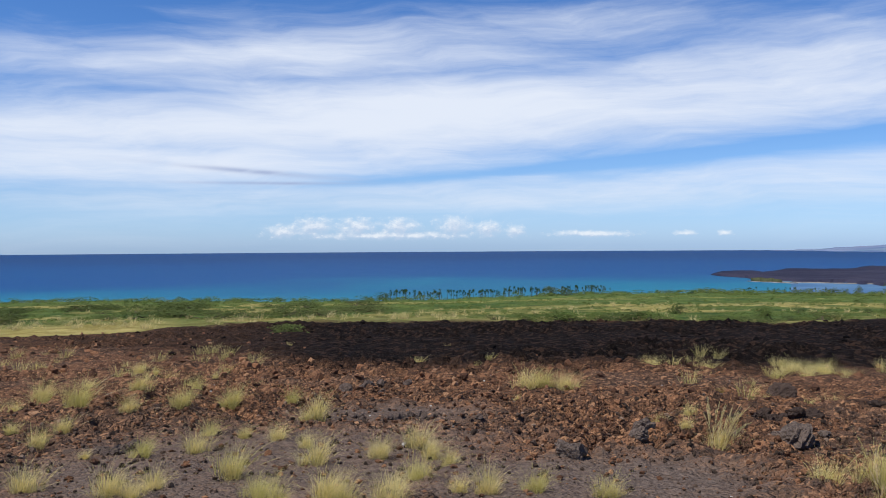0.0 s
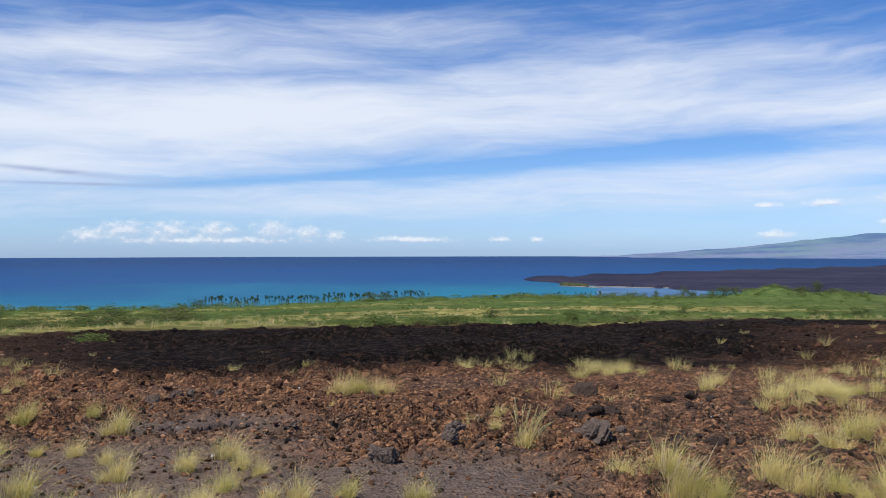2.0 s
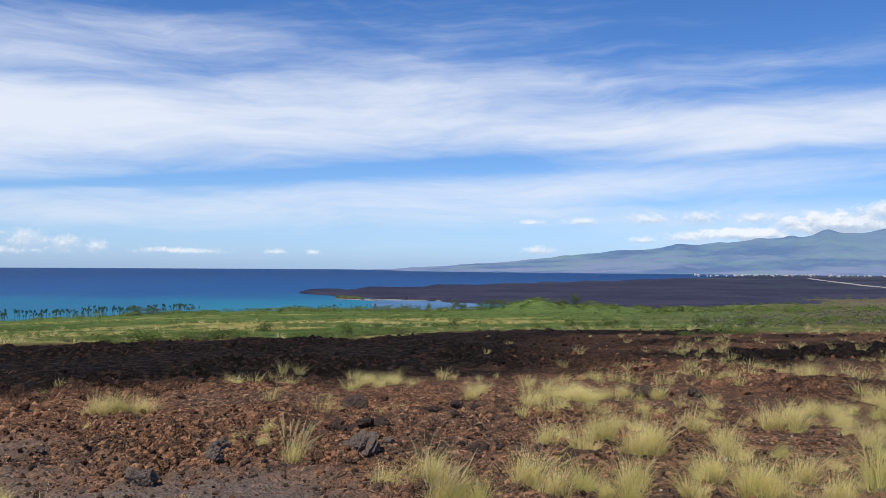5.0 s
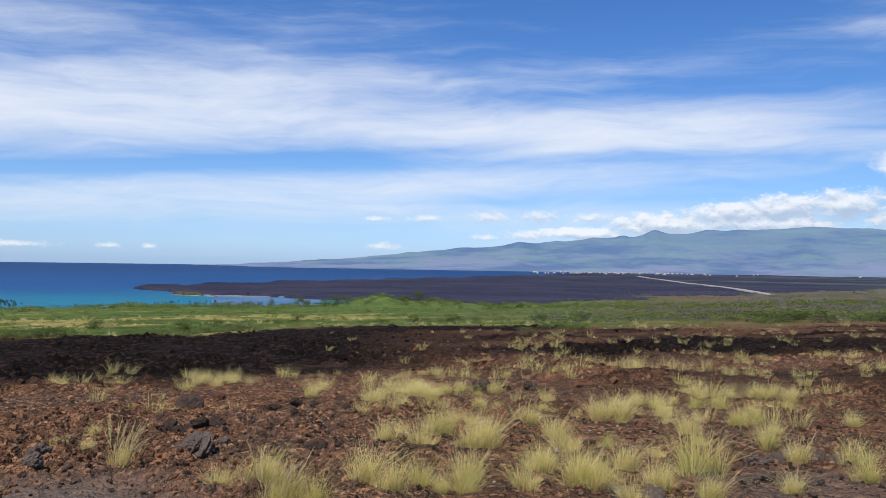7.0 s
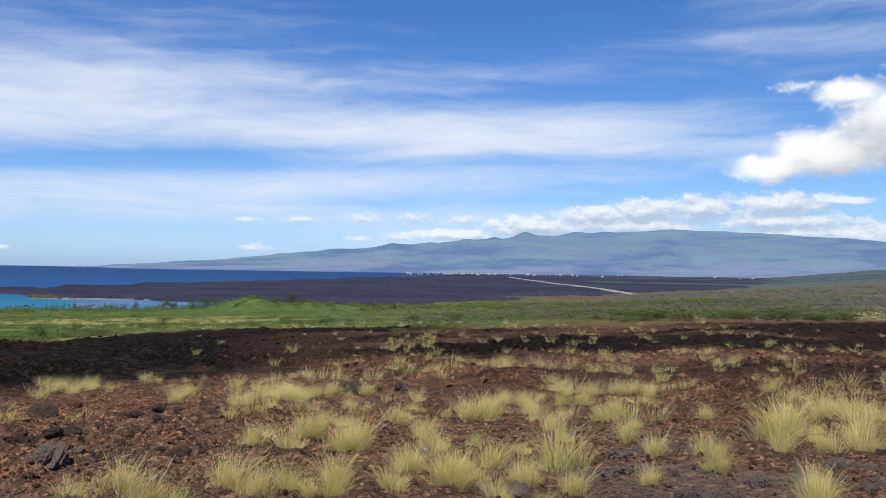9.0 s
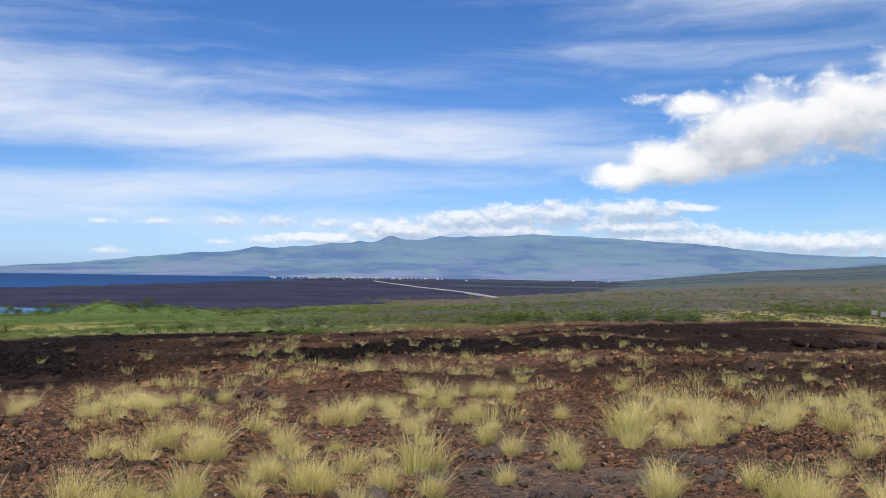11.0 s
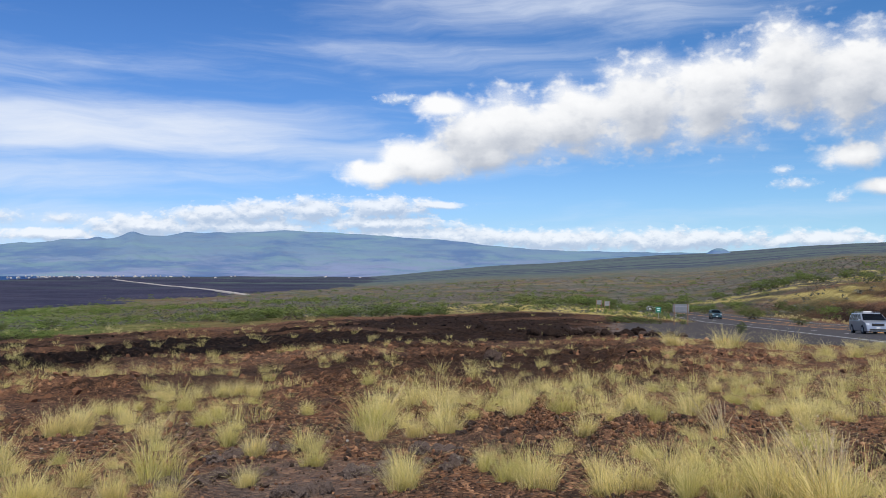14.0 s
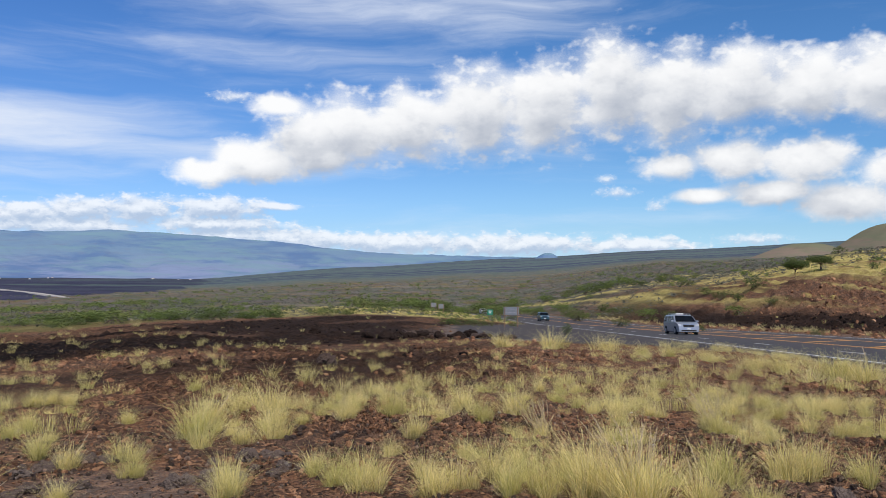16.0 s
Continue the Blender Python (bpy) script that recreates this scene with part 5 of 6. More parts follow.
def crown(rng, n, leaf, lobes=5, low=0.15):
    """Leaves in an uneven crown about 1 wide and 1 high, made of several lobes with gaps."""
    c_ = np.stack([rng.uniform(-0.32, 0.32, lobes), rng.uniform(-0.32, 0.32, lobes), rng.uniform(low + 0.2, 0.8, lobes)], -1)
    r = rng.uniform(0.16, 0.30, lobes)
    k = rng.integers(lobes, size=n)
    u = rng.normal(size=(n, 3))
    u /= np.linalg.norm(u, axis=1)[:, None]
    q = c_[k] + u * (r[k] * rng.uniform(0.55, 1.05, n))[:, None]
    q[:, 2] = np.maximum(q[:, 2], low * rng.random(n))
    e1 = rng.normal(size=(n, 3))
    e1 /= np.linalg.norm(e1, axis=1)[:, None]
    e2 = np.cross(e1, rng.normal(size=(n, 3)))
    e2 /= np.linalg.norm(e2, axis=1)[:, None]
    s_ = leaf * rng.uniform(0.6, 1.3, n)[:, None]
    V = np.stack([q - e1 * s_, q + e2 * s_ * 0.5, q + e1 * s_, q - e2 * s_ * 0.5], 1).reshape(-1, 3)
    return V, np.arange(n * 4).reshape(-1, 4)


def many(name, kinds, x, y, w, h, mat, label, category, seed):
    """Many shrubs as one mesh."""
    rng = np.random.default_rng(seed)
    z = height(x, y)
    Vs, Fs, base = [], [], 0
    for i in range(len(x)):
        V, F = kinds[rng.integers(len(kinds))]
        a = rng.uniform(0, 6.28)
        c_, s_ = math.cos(a), math.sin(a)
        Vs.append(np.stack([(V[:, 0] * c_ - V[:, 1] * s_) * w[i] + x[i], (V[:, 0] * s_ + V[:, 1] * c_) * w[i] + y[i], V[:, 2] * h[i] + z[i] - 0.05], -1))
        Fs.append(F + base)
        base += len(V)
    V, F = np.concatenate(Vs), np.concatenate(Fs)
    me = bpy.data.meshes.new(name)
    me.vertices.add(len(V))
    me.vertices.foreach_set("co", V.reshape(-1).astype(np.float32))
    me.loops.add(F.size)
    me.loops.foreach_set("vertex_index", F.reshape(-1).astype(np.int32))
    me.polygons.add(len(F))
    me.polygons.foreach_set("loop_start", (np.arange(len(F)) * 4).astype(np.int32))
    me.materials.append(mat)
    me.update(calc_edges=True)
    return tagged(new(name, me), label, category, kind="stuff")


SMALL = [crown(np.random.default_rng(400 + k), 34, 0.112, low=-0.15) for k in range(8)]
DENSE = [crown(np.random.default_rng(420 + k), 95, 0.074, 6, low=-0.2) for k in range(8)]
TWIGGY = [crown(np.random.default_rng(440 + k), 20, 0.125, 5, low=-0.05) for k in range(8)]

prng = np.random.default_rng(31)
px, py = strewn(4600, -36, 50, 62, 560, lambda x, y: zones(x, y)[1] * (EYE + land(x, y) > SEA + 0.8), 301, 1)
pd = np.hypot(px, py)
many("scrub", SMALL, px, py, prng.uniform(0.7, 2.2, len(px)) * np.interp(pd, [60, 150, 500], [0.6, 1, 2.2]), prng.uniform(0.15, 0.6, len(px)) ** 1.0 * np.interp(pd, [60, 150, 500], [0.6, 1, 1.7]),
     LEAF_GREEN, "low bright green coastal scrub", "scrub", 311)
px, py = strewn(1500, -36, 60, 330, 640, lambda x, y: smooth(0.42, 0.55, fbm(x * 0.012, y * 0.012, 95)) * (EYE + land(x, y) > SEA + 0.6), 302)
many("scrub", DENSE, px, py, prng.uniform(4, 10, len(px)), prng.uniform(1.2, 3.0, len(px)), LEAF_GREEN, "dense green thicket near the shore", "thicket", 312)
px, py = strewn(4800, 38, 84, 78, 1100, lambda x, y: zones(x, y)[3] * 0.8 + 0.1 * zones(x, y)[1], 303, 1)
pd = np.hypot(px, py)
many("scrub", TWIGGY, px, py, prng.uniform(1.2, 2.8, len(px)) * np.interp(pd, [80, 300, 1000], [0.7, 1.3, 3]), prng.uniform(0.5, 1.3, len(px)) * np.interp(pd, [80, 300, 1000], [0.6, 1.1, 2]),
     LEAF_GREY, "leafless grey scrub covering the slope", "scrub", 313)
px, py = strewn(3000, 40, 106, 85, 1100, lambda x, y: smooth(0.38, 0.54, fbm(x * 0.02, y * 0.02, 96)) * (beyond_weight(zones(x, y)) > 0.3), 304, 1)
pd = np.hypot(px, py)
many("scrub", DENSE, px, py, prng.uniform(1.2, 3.2, len(px)) * np.interp(pd, [80, 300, 1000], [0.8, 1.3, 3]), prng.uniform(0.6, 1.6, len(px)) * np.interp(pd, [80, 300, 1000], [0.7, 1.1, 2]),
     LEAF_GREEN, "green bushes dotted over the grey slope", "scrub", 314)
px, py = strewn(2400, 84, 106, 190, 1100, lambda x, y: 0.75 + 0 * x, 305, 1)
pd = np.hypot(px, py)
many("scrub", TWIGGY, px, py, prng.uniform(1.5, 3.2, len(px)) * np.interp(pd, [80, 300, 1000], [0.7, 1.2, 2.6]), prng.uniform(0.6, 1.5, len(px)) * np.interp(pd, [80, 300, 1000], [0.6, 1.1, 2]),
     LEAF_GREY, "leafless grey scrub on the upper slope", "scrub", 315)


def bush_kind(seed, mat, label):
    """One bush: stems under a crown of leaves, about 1 m across."""
    rng = np.random.default_rng(seed)
    V, F = crown(rng, 840, 0.036, 15, -0.05)
    top = link_mesh("bush", V, F, mat)
    bm = bmesh.new()
    for k in range(5):
        a = rng.uniform(0, 6.28)
        m = Matrix.Translation((0.10 * math.cos(a), 0.10 * math.sin(a), 0.25)) @ Euler((0.5 * math.sin(a), -0.5 * math.cos(a), 0)).to_matrix().to_4x4()
        bmesh.ops.create_cone(bm, segments=5, radius1=0.022, radius2=0.010, depth=0.6, matrix=m)
    part("stem", bm, BARK, top, "thin brown stems")
    return tagged(top, label, "bush", "bushes")


BUSHES = [bush_kind(500 + k, LEAF_GREEN, "round bright green bush at the edge of the lava") for k in range(3)] + [bush_kind(510 + k, LEAF_DARK, "dark green bush among dry grass") for k in range(3)]


def thing_at(src, az_, d, sx, sz, turn, sink=0.05):
    x, y = polar(az_, d)
    m = Matrix.LocRotScale((x, y, float(height(x, y)[0]) - sink), Euler((0, 0, turn)), None)
    if src.name in used:
        ob = copy_thing(src, m)
    else:
        used.add(src.name)
        ob = src
        ob.matrix_basis = m
    ob.scale = (sx, sx, sz)
    return ob


brng = np.random.default_rng(88)
for k in range(32):  # the dark hedge of bushes along the far side of the lava
    a_ = brng.uniform(50, 69.5)
    d_ = np.interp(a_, [50, 60, 66, 70], [84, 98, 122, 135]) + brng.uniform(-5, 16)
    w_ = brng.uniform(2.2, 4.6)
    thing_at(BUSHES[int(brng.integers(6))], a_, d_, w_, w_ * brng.uniform(0.26, 0.42), brng.uniform(0, 6))
for k in range(22):  # bushes on the green strip nearer the sea
    a_ = brng.uniform(5, 48)
    d_ = np.interp(a_, [5, 18, 22, 48], [54, 60, 82, 82]) + brng.uniform(-2, 22)
    w_ = brng.uniform(0.9, 2.2)
    thing_at(BUSHES[int(brng.integers(6))], a_, d_, w_, w_ * brng.uniform(0.35, 0.6), brng.uniform(0, 6))
for k in range(26):  # a row of bushes where the dark band ends
    a_ = brng.uniform(-3, 20)
    d_ = np.interp(a_, [-3, 17, 20], [54, 51, 60]) + brng.uniform(-1, 4)
    w_ = brng.uniform(1.2, 3.0)
    thing_at(BUSHES[int(brng.integers(6))], a_, d_, w_, w_ * brng.uniform(0.16, 0.3), brng.uniform(0, 6))
for k in range(64):  # dark bushes behind the yellow field and below the palms
    a_ = brng.uniform(-35, -9)
    d_ = brng.uniform(66, 112) if k < 46 else brng.uniform(110, 170)
    w_ = brng.uniform(2.5, 6)
    thing_at(BUSHES[3 + int(brng.integers(3))], a_, d_, w_, w_ * brng.uniform(0.13, 0.22), brng.uniform(0, 6))
for k in range(40):  # thick bushes on the far side of the highway
    a_ = brng.uniform(70, 90)
    d_ = np.interp(a_, [70, 78, 84, 90], [200, 300, 330, 260]) + brng.uniform(-15, 70)
    w_ = brng.uniform(5, 10)
    thing_at(BUSHES[int(brng.integers(6))], a_, d_, w_, w_ * brng.uniform(0.3, 0.42), brng.uniform(0, 6))
for k in range(14):  # bright bushes where the highway bends away
    a_ = brng.uniform(76.5, 84)
    d_ = brng.uniform(225, 290)
    w_ = brng.uniform(4, 8)
    thing_at(BUSHES[int(brng.integers(4))], a_, d_, w_, w_ * brng.uniform(0.3, 0.45), brng.uniform(0, 6))
for a_, d_, w_, h_, k in ((-14.5, 38, 2.0, 0.5, 0), (39.7, 57, 1.5, 0.7, 1), (38.6, 56, 1.2, 0.5, 0), (41.0, 58, 1.3, 0.6, 2), (37.4, 55, 1.6, 0.4, 0), (40.4, 60, 2.0, 0.5, 1),
                          (83.7, 74, 0.9, 1.1, 3), (78.0, 118, 3.6, 1.3, 4), (76.8, 124, 4.0, 1.3, 3), (76.0, 126, 3.0, 1.2, 5), (80.2, 120, 1.4, 0.9, 4),
                          (95.0, 168, 4.2, 2.6, 3), (93.2, 172, 4, 2.0, 4), (94.1, 160, 3, 1.5, 5), (87.0, 130, 3, 1.4, 3), (98.6, 92, 1.4, 0.8, 4), (92.0, 104, 1.2, 0.8, 3),
                          (101.6, 175, 3, 1.5, 5), (102.8, 160, 4, 1.8, 3)):
    thing_at(BUSHES[k], a_, d_, w_, h_, brng.uniform(0, 6))
for k in range(46):  # bushes on the rising ground
    a_, d_ = brng.uniform(71, 103), brng.uniform(140, 320)
    w_ = brng.uniform(2, 5)
    thing_at(BUSHES[int(brng.integers(6))], a_, d_, w_, w_ * brng.uniform(0.4, 0.6), brng.uniform(0, 6))


def tree_kind(seed, mat, label, height_=3.6, wide=6.2, n=7000):
    """A spreading thorn tree: trunk, limbs and a broad broken crown."""
    rng = np.random.default_rng(seed)
    root = new("tree", None)
    bm = bmesh.new()

    def limb(p, q, r0, r1):
        p, q = Vector(p), Vector(q)
        m = Matrix.Translation((p + q) / 2) @ (q - p).to_track_quat("Z", "Y").to_matrix().to_4x4()
        bmesh.ops.create_cone(bm, segments=7, radius1=r0, radius2=r1, depth=(q - p).length * 1.04, matrix=m)

    limb((0, 0, -0.2), (0.15, 0, height_ * 0.3), 0.20, 0.15)
    tips = []
    for k in range(6):
        a = k * 1.05 + rng.uniform(-0.3, 0.3)
        q = (wide * 0.22 * math.cos(a), wide * 0.22 * math.sin(a), height_ * rng.uniform(0.5, 0.66))
        limb((0.15, 0, height_ * 0.28), q, 0.11, 0.06)
        for j in range(2):
            b = a + rng.uniform(-0.6, 0.6)
            t_ = (wide * 0.38 * math.cos(b), wide * 0.38 * math.sin(b), height_ * rng.uniform(0.66, 0.85))
            limb(q, t_, 0.06, 0.025)
            tips.append(t_)
    part("trunk", bm, BARK, root, "short forked brown trunk and limbs")
    V, F = [], []
    for k, t_ in enumerate(tips + [(0, 0, height_ * 0.85)]):
        v, f = crown(rng, n // 13, 0.042, 6)
        F.append(f + sum(len(q) for q in V))
        V.append((v - np.array([0, 0, 0.55])) * np.array([wide * 0.5, wide * 0.5, height_ * 0.6]) + np.array(t_) * np.array([0.8, 0.8, 0.80]))
    c_ = link_mesh("crown", np.concatenate(V), np.concatenate(F), mat, root)
    tagged(c_, "broad broken crown of small leaves")
    return tagged(root, label, "tree", "trees")


TREES = [tree_kind(600, LEAF_DARK, "spreading green thorn tree on the dry slope"), tree_kind(602, LEAF_DARK, "spreading green thorn tree on the dry slope")]
for a_, d_, s_, k in ((97.4, 186, 0.85, 0), (98.8, 182, 0.8, 1)):
    thing_at(TREES[k], a_, d_, s_, s_, brng.uniform(0, 6))
for a_, d_, sx, sz, k in ((22.6, 478, 6.0, 7.0, 3), (23.1, 470, 7.0, 5.5, 5), (24.4, 480, 7.5, 5.5, 4), (25.0, 476, 8.0, 6.0, 3), (25.6, 470, 7.0, 5.0, 5), (27.9, 500, 5.5, 3.6, 4), (29.6, 480, 8.0, 4.2, 4), (30.4, 474, 7.0, 8.0, 5),
                          (20.9, 500, 4.0, 5.5, 3), (20.2, 505, 3.5, 4.0, 5), (19.2, 515, 4.0, 4.0, 4), (17.4, 530, 6.0, 3.0, 3), (16.2, 520, 7.0, 3.2, 4), (18.2, 525, 5.0, 3.4, 5)):
    thing_at(BUSHES[k], a_, d_, sx, sz, brng.uniform(0, 6), 0.3)
for a_, d_, s_, k in ((29.4, 470, 1.0, 2), (31.1, 490, 1.0, 1), (-8.3, 400, 1.5, 2), (2.6, 440, 2.0, 2), (3.6, 430, 1.6, 1), (19.6, 520, 1.4, 1)):
    thing_at(BUSHES[k + 2], a_, d_, 5.5 * s_, 3.2 * s_, brng.uniform(0, 6), 0.3)


def palm_kind(seed):
    """A coconut palm about 8 m high."""
    rng = np.random.default_rng(seed)
    root = new("palm_tree", None)
    bm = bmesh.new()
    rings = []
    lean = rng.uniform(-0.9, 0.9, 2)
    for k in range(7):
        t = k / 6
        c_ = Vector((lean[0] * t * t, lean[1] * t * t, 7.2 * t - 0.3))
        r = 0.12 - 0.05 * t
        rings.append([bm.verts.new(c_ + Vector((r * math.cos(a), r * math.sin(a), 0))) for a in np.linspace(0, 2 * np.pi, 7)[:-1]])
    for lo_, hi_ in zip(rings, rings[1:]):
        for i in range(6):
            bm.faces.new((lo_[i], lo_[(i + 1) % 6], hi_[(i + 1) % 6], hi_[i]))
    part("trunk", bm, BARK, root, "slender grey trunk")
    bm = bmesh.new()
    head = Vector((lean[0], lean[1], 6.8))
    for k in range(17):
        a = k * 2.399 + rng.uniform(-0.2, 0.2)
        rise = rng.uniform(-0.3, 1.8)
        prev = None
        for i in range(6):
            t = i / 5
            c_ = head + Vector((math.cos(a), math.sin(a), 0)) * (1.3 * t) + Vector((0, 0, rise * t * 1.2 - 1.9 * t * t))
            w = 0.17 * math.sin(math.pi * (0.12 + 0.83 * t))
            side = Vector((-math.sin(a), math.cos(a), 0)) * w
            row = [bm.verts.new(c_ - side - Vector((0, 0, w * 0.7))), bm.verts.new(c_), bm.verts.new(c_ + side - Vector((0, 0, w * 0.7)))]
            if prev:
                bm.faces.new((prev[0], prev[1], row[1], row[0]))
                bm.faces.new((prev[1], prev[2], row[2], row[1]))
            prev = row
    part("crown", bm, LEAF_PALM, root, "drooping dark green fronds")
    return tagged(root, "tall coconut palm standing in a grove by the shore", "palm tree", "palms along the shore")


PALMS = [palm_kind(700 + k) for k in range(5)]


def shore(a_):
    d = np.arange(250, 720, 2.0)
    x, y = polar(np.full_like(d, a_), d)
    low = EYE + land(x, y) < SEA + 1.2
    return d[np.argmax(low)] if low.any() else 600


GROVES = [-7.2, -6.1, -5.2, -4.4, -3.0, -2.2, -1.2, -0.2, 1.0, 1.8, 3.0, 4.2, 5.2, 5.7]
for k in range(250):
    a_ = np.clip(brng.normal(GROVES[k % len(GROVES)], 0.5), -7.8, 6.4) if k < 220 else brng.uniform(13.5, 19.5)
    if k == 0:
        a_ = -7.6
    d_ = shore(a_) - abs(brng.normal(0, 16)) - 4
    s_ = brng.uniform(0.42, 0.85) * (1.0 if k < 220 else 0.7)
    thing_at(PALMS[k % 5], a_, d_, s_ * 0.8, s_, brng.uniform(0, 6), 0.3)

# ---- vehicles ----
def paint(name, color, metal=0.5, rough=0.32):
    m, M = material(name)
    p = M.put("ShaderNodeTexCoord").outputs["Object"]
    n = M.math("ADD", M.math("MULTIPLY", M.noise(p, 2.5, 4), 0.7), M.math("MULTIPLY", M.noise(p, 40.0, 3), 0.3))
    c_ = M.mix(M.step(n, 0.3, 0.7), tuple(v * 0.86 for v in color), color)
    b = finish(M, c_, rough, None, spec=0.5, metal=metal)
    b.inputs["Coat Weight"].default_value = 0.5
    return m


SILVER = paint("silver_paint", (0.38, 0.40, 0.43), 0.55)
TEAL = paint("dark_teal_paint", (0.035, 0.085, 0.10), 0.3)
WHITE_CAR = paint("white_paint", (0.78, 0.78, 0.76), 0.0)
GLASS_DARK = plain("tinted_glass", (0.012, 0.014, 0.017), 0.1, 0.25, scale=1.0, vary=0.1)
RUBBER = plain("tyre_rubber", (0.018, 0.018, 0.019), 0.85, 0.2, scale=12, vary=0.2)
ALLOY = plain("alloy", (0.45, 0.46, 0.48), 0.35, 0.5, 0.8, scale=10, vary=0.15)
BLACK_TRIM = plain("black_trim", (0.02, 0.02, 0.021), 0.6, 0.3, scale=10, vary=0.2)
LAMP_GLASS = plain("lamp_glass", (0.55, 0.57, 0.60), 0.12, 0.6, scale=8, vary=0.1)
CHROME = plain("chrome", (0.62, 0.63, 0.65), 0.15, 0.5, 0.9, scale=8, vary=0.08)
PLATE = plain("plate_white", (0.65, 0.65, 0.62), 0.5, 0.4, scale=8, vary=0.1)
STEEL = plain("galvanised_steel", (0.36, 0.36, 0.36), 0.5, 0.4, 0.6, scale=6, vary=0.2)
SIGN_BACK = plain("aluminium_sign_back", (0.26, 0.27, 0.28), 0.5, 0.4, 0.5, scale=3, vary=0.15)
SIGN_GREEN = plain("sign_green", (0.02, 0.20, 0.13), 0.45, 0.4, scale=5, vary=0.1)
WOOD = plain("weathered_post", (0.24, 0.15, 0.10), 0.9, 0.1, scale=6, vary=0.3, bump=0.3)


def box(bm, lo, hi, bevel=0.0):
    """A box between two corners, its edges rounded."""
    c_ = [(a + b) / 2 for a, b in zip(lo, hi)]
    m = Matrix.Translation(c_) @ Matrix.Diagonal((*[b - a for a, b in zip(lo, hi)], 1))
    r = bmesh.ops.create_cube(bm, size=1.0, matrix=m)
    if bevel:
        es = list({e for v in r["verts"] for e in v.link_edges})
        bmesh.ops.bevel(bm, geom=es, offset=bevel, segments=2, affect="EDGES", profile=0.6)


def vehicle(name, label, category, prof, W, belt, roof, mat, glass_x, wheel_x, wr, rack, front_x):
    """A car facing +x. prof: the outline from the side, from the tail's foot over the roof to the nose's foot."""
    root = new(name, None)

    def half(z):
        return W / 2 * (1 - 0.15 * float(smooth(belt, roof, np.array(z))) - 0.04 * float(smooth(0.5, 0.25, np.array(z))))

    # the shell: rows of points across the body at each point of the outline
    bm = bmesh.new()
    foot = min(p[1] for p in prof)
    up = [(x, z) for x, z in prof[1:-1]]
    xs = np.unique(np.concatenate([[x for x, z in up], np.linspace(up[0][0], up[-1][0], 15)]))
    zs = np.interp(xs, [x for x, z in up], [z for x, z in up])
    rows = []
    for x, z1 in zip(xs, zs):
        end = 1 - 0.10 * max(0, (x - xs[-1] + 0.7) / 0.7) ** 2 - 0.05 * max(0, (xs[0] + 0.4 - x) / 0.4) ** 2
        lv = [foot, foot + 0.12, 0.5 * (foot + min(belt, z1)), min(belt, z1) - 0.08, min(belt, z1), z1 - 0.06 * (z1 > belt + 0.1), z1]
        side = [(half(z) * end * (1.0 if i < 6 else 0.90), z) for i, z in enumerate(lv)]
        ring = [(-y, z) for y, z in side] + [(-side[-1][0] * 0.4, z1 + 0.015), (side[-1][0] * 0.4, z1 + 0.015)] + side[::-1]
        rows.append([bm.verts.new((x, y, z)) for y, z in ring])
    for a, b in zip(rows, rows[1:]):
        for i in range(len(a)):
            k = (i + 1) % len(a)
            bm.faces.new((a[i], a[k], b[k], b[i]))
    bm.faces.new(rows[0])
    bm.faces.new(rows[-1][::-1])
    bmesh.ops.remove_doubles(bm, verts=bm.verts, dist=0.002)
    bmesh.ops.recalc_face_normals(bm, faces=bm.faces)
    for f in bm.faces:
        f.smooth = True
    for e in bm.edges:
        e.smooth = not (e.is_manifold and e.calc_face_angle(0) > 0.6)
    body = part("body", bm, mat, root)

    # side glass: one pane between each pair of pillars
    for side in (-1, 1):
        for x0, x1, x2, x3 in glass_x:  # foot rear, foot front, head front, head rear
            bm = bmesh.new()
            zb, zt = belt + 0.03, roof - 0.13
            vs = [bm.verts.new((x, side * (half(z) + 0.008), z)) for x, z in ((x0, zb), (x1, zb), (x2, zt), (x3, zt))]
            bm.faces.new(vs if side > 0 else vs[::-1])
            bmesh.ops.solidify(bm, geom=bm.faces[:], thickness=0.006)
            part("side_window", bm, GLASS_DARK, body)
    # windscreen and rear window lie on the slopes of the outline
    for nm, (i, j) in (("windscreen", front_x), ("rear_window", (2, 3))):
        (xa, za), (xb, zb) = prof[i], prof[j]
        n = Vector((zb - za, 0, xa - xb)).normalized() * 0.03
        if n.x * (1 if nm == "windscreen" else -1) < 0:
            n = -n
        bm = bmesh.new()
        ha, hb = half(za) * 0.92, half(zb) * 0.90
        pa, pb = 0.04, 0.96
        q0, q1 = (xa + (xb - xa) * pa, za + (zb - za) * pa), (xa + (xb - xa) * pb, za + (zb - za) * pb)
        vs = [bm.verts.new(Vector((x, y, z)) + n) for (x, z), y in ((q0, -ha), (q0, ha), (q1, hb), (q1, -hb))]
        bm.faces.new(vs)
        bmesh.ops.solidify(bm, geom=bm.faces[:], thickness=0.006)
        part(nm, bm, GLASS_DARK, body)
    nose = max(p[0] for p in prof)
    tail = min(p[0] for p in prof)
    for side in (-1, 1):
        bm = bmesh.new()
        box(bm, (nose - 0.42, side * W * 0.40 - 0.15, belt - 0.34), (nose - 0.03, side * W * 0.40 + 0.13, belt - 0.18), 0.04)
        part("headlight", bm, LAMP_GLASS, body, "clear headlight")
        bm = bmesh.new()
        box(bm, (tail + 0.0, side * W * 0.43 - 0.09, belt - 0.25), (tail + 0.14, side * W * 0.43 + 0.07, belt + 0.12), 0.02)
        part("tail_light", bm, plain_red, body, "red tail light")
        bm = bmesh.new()
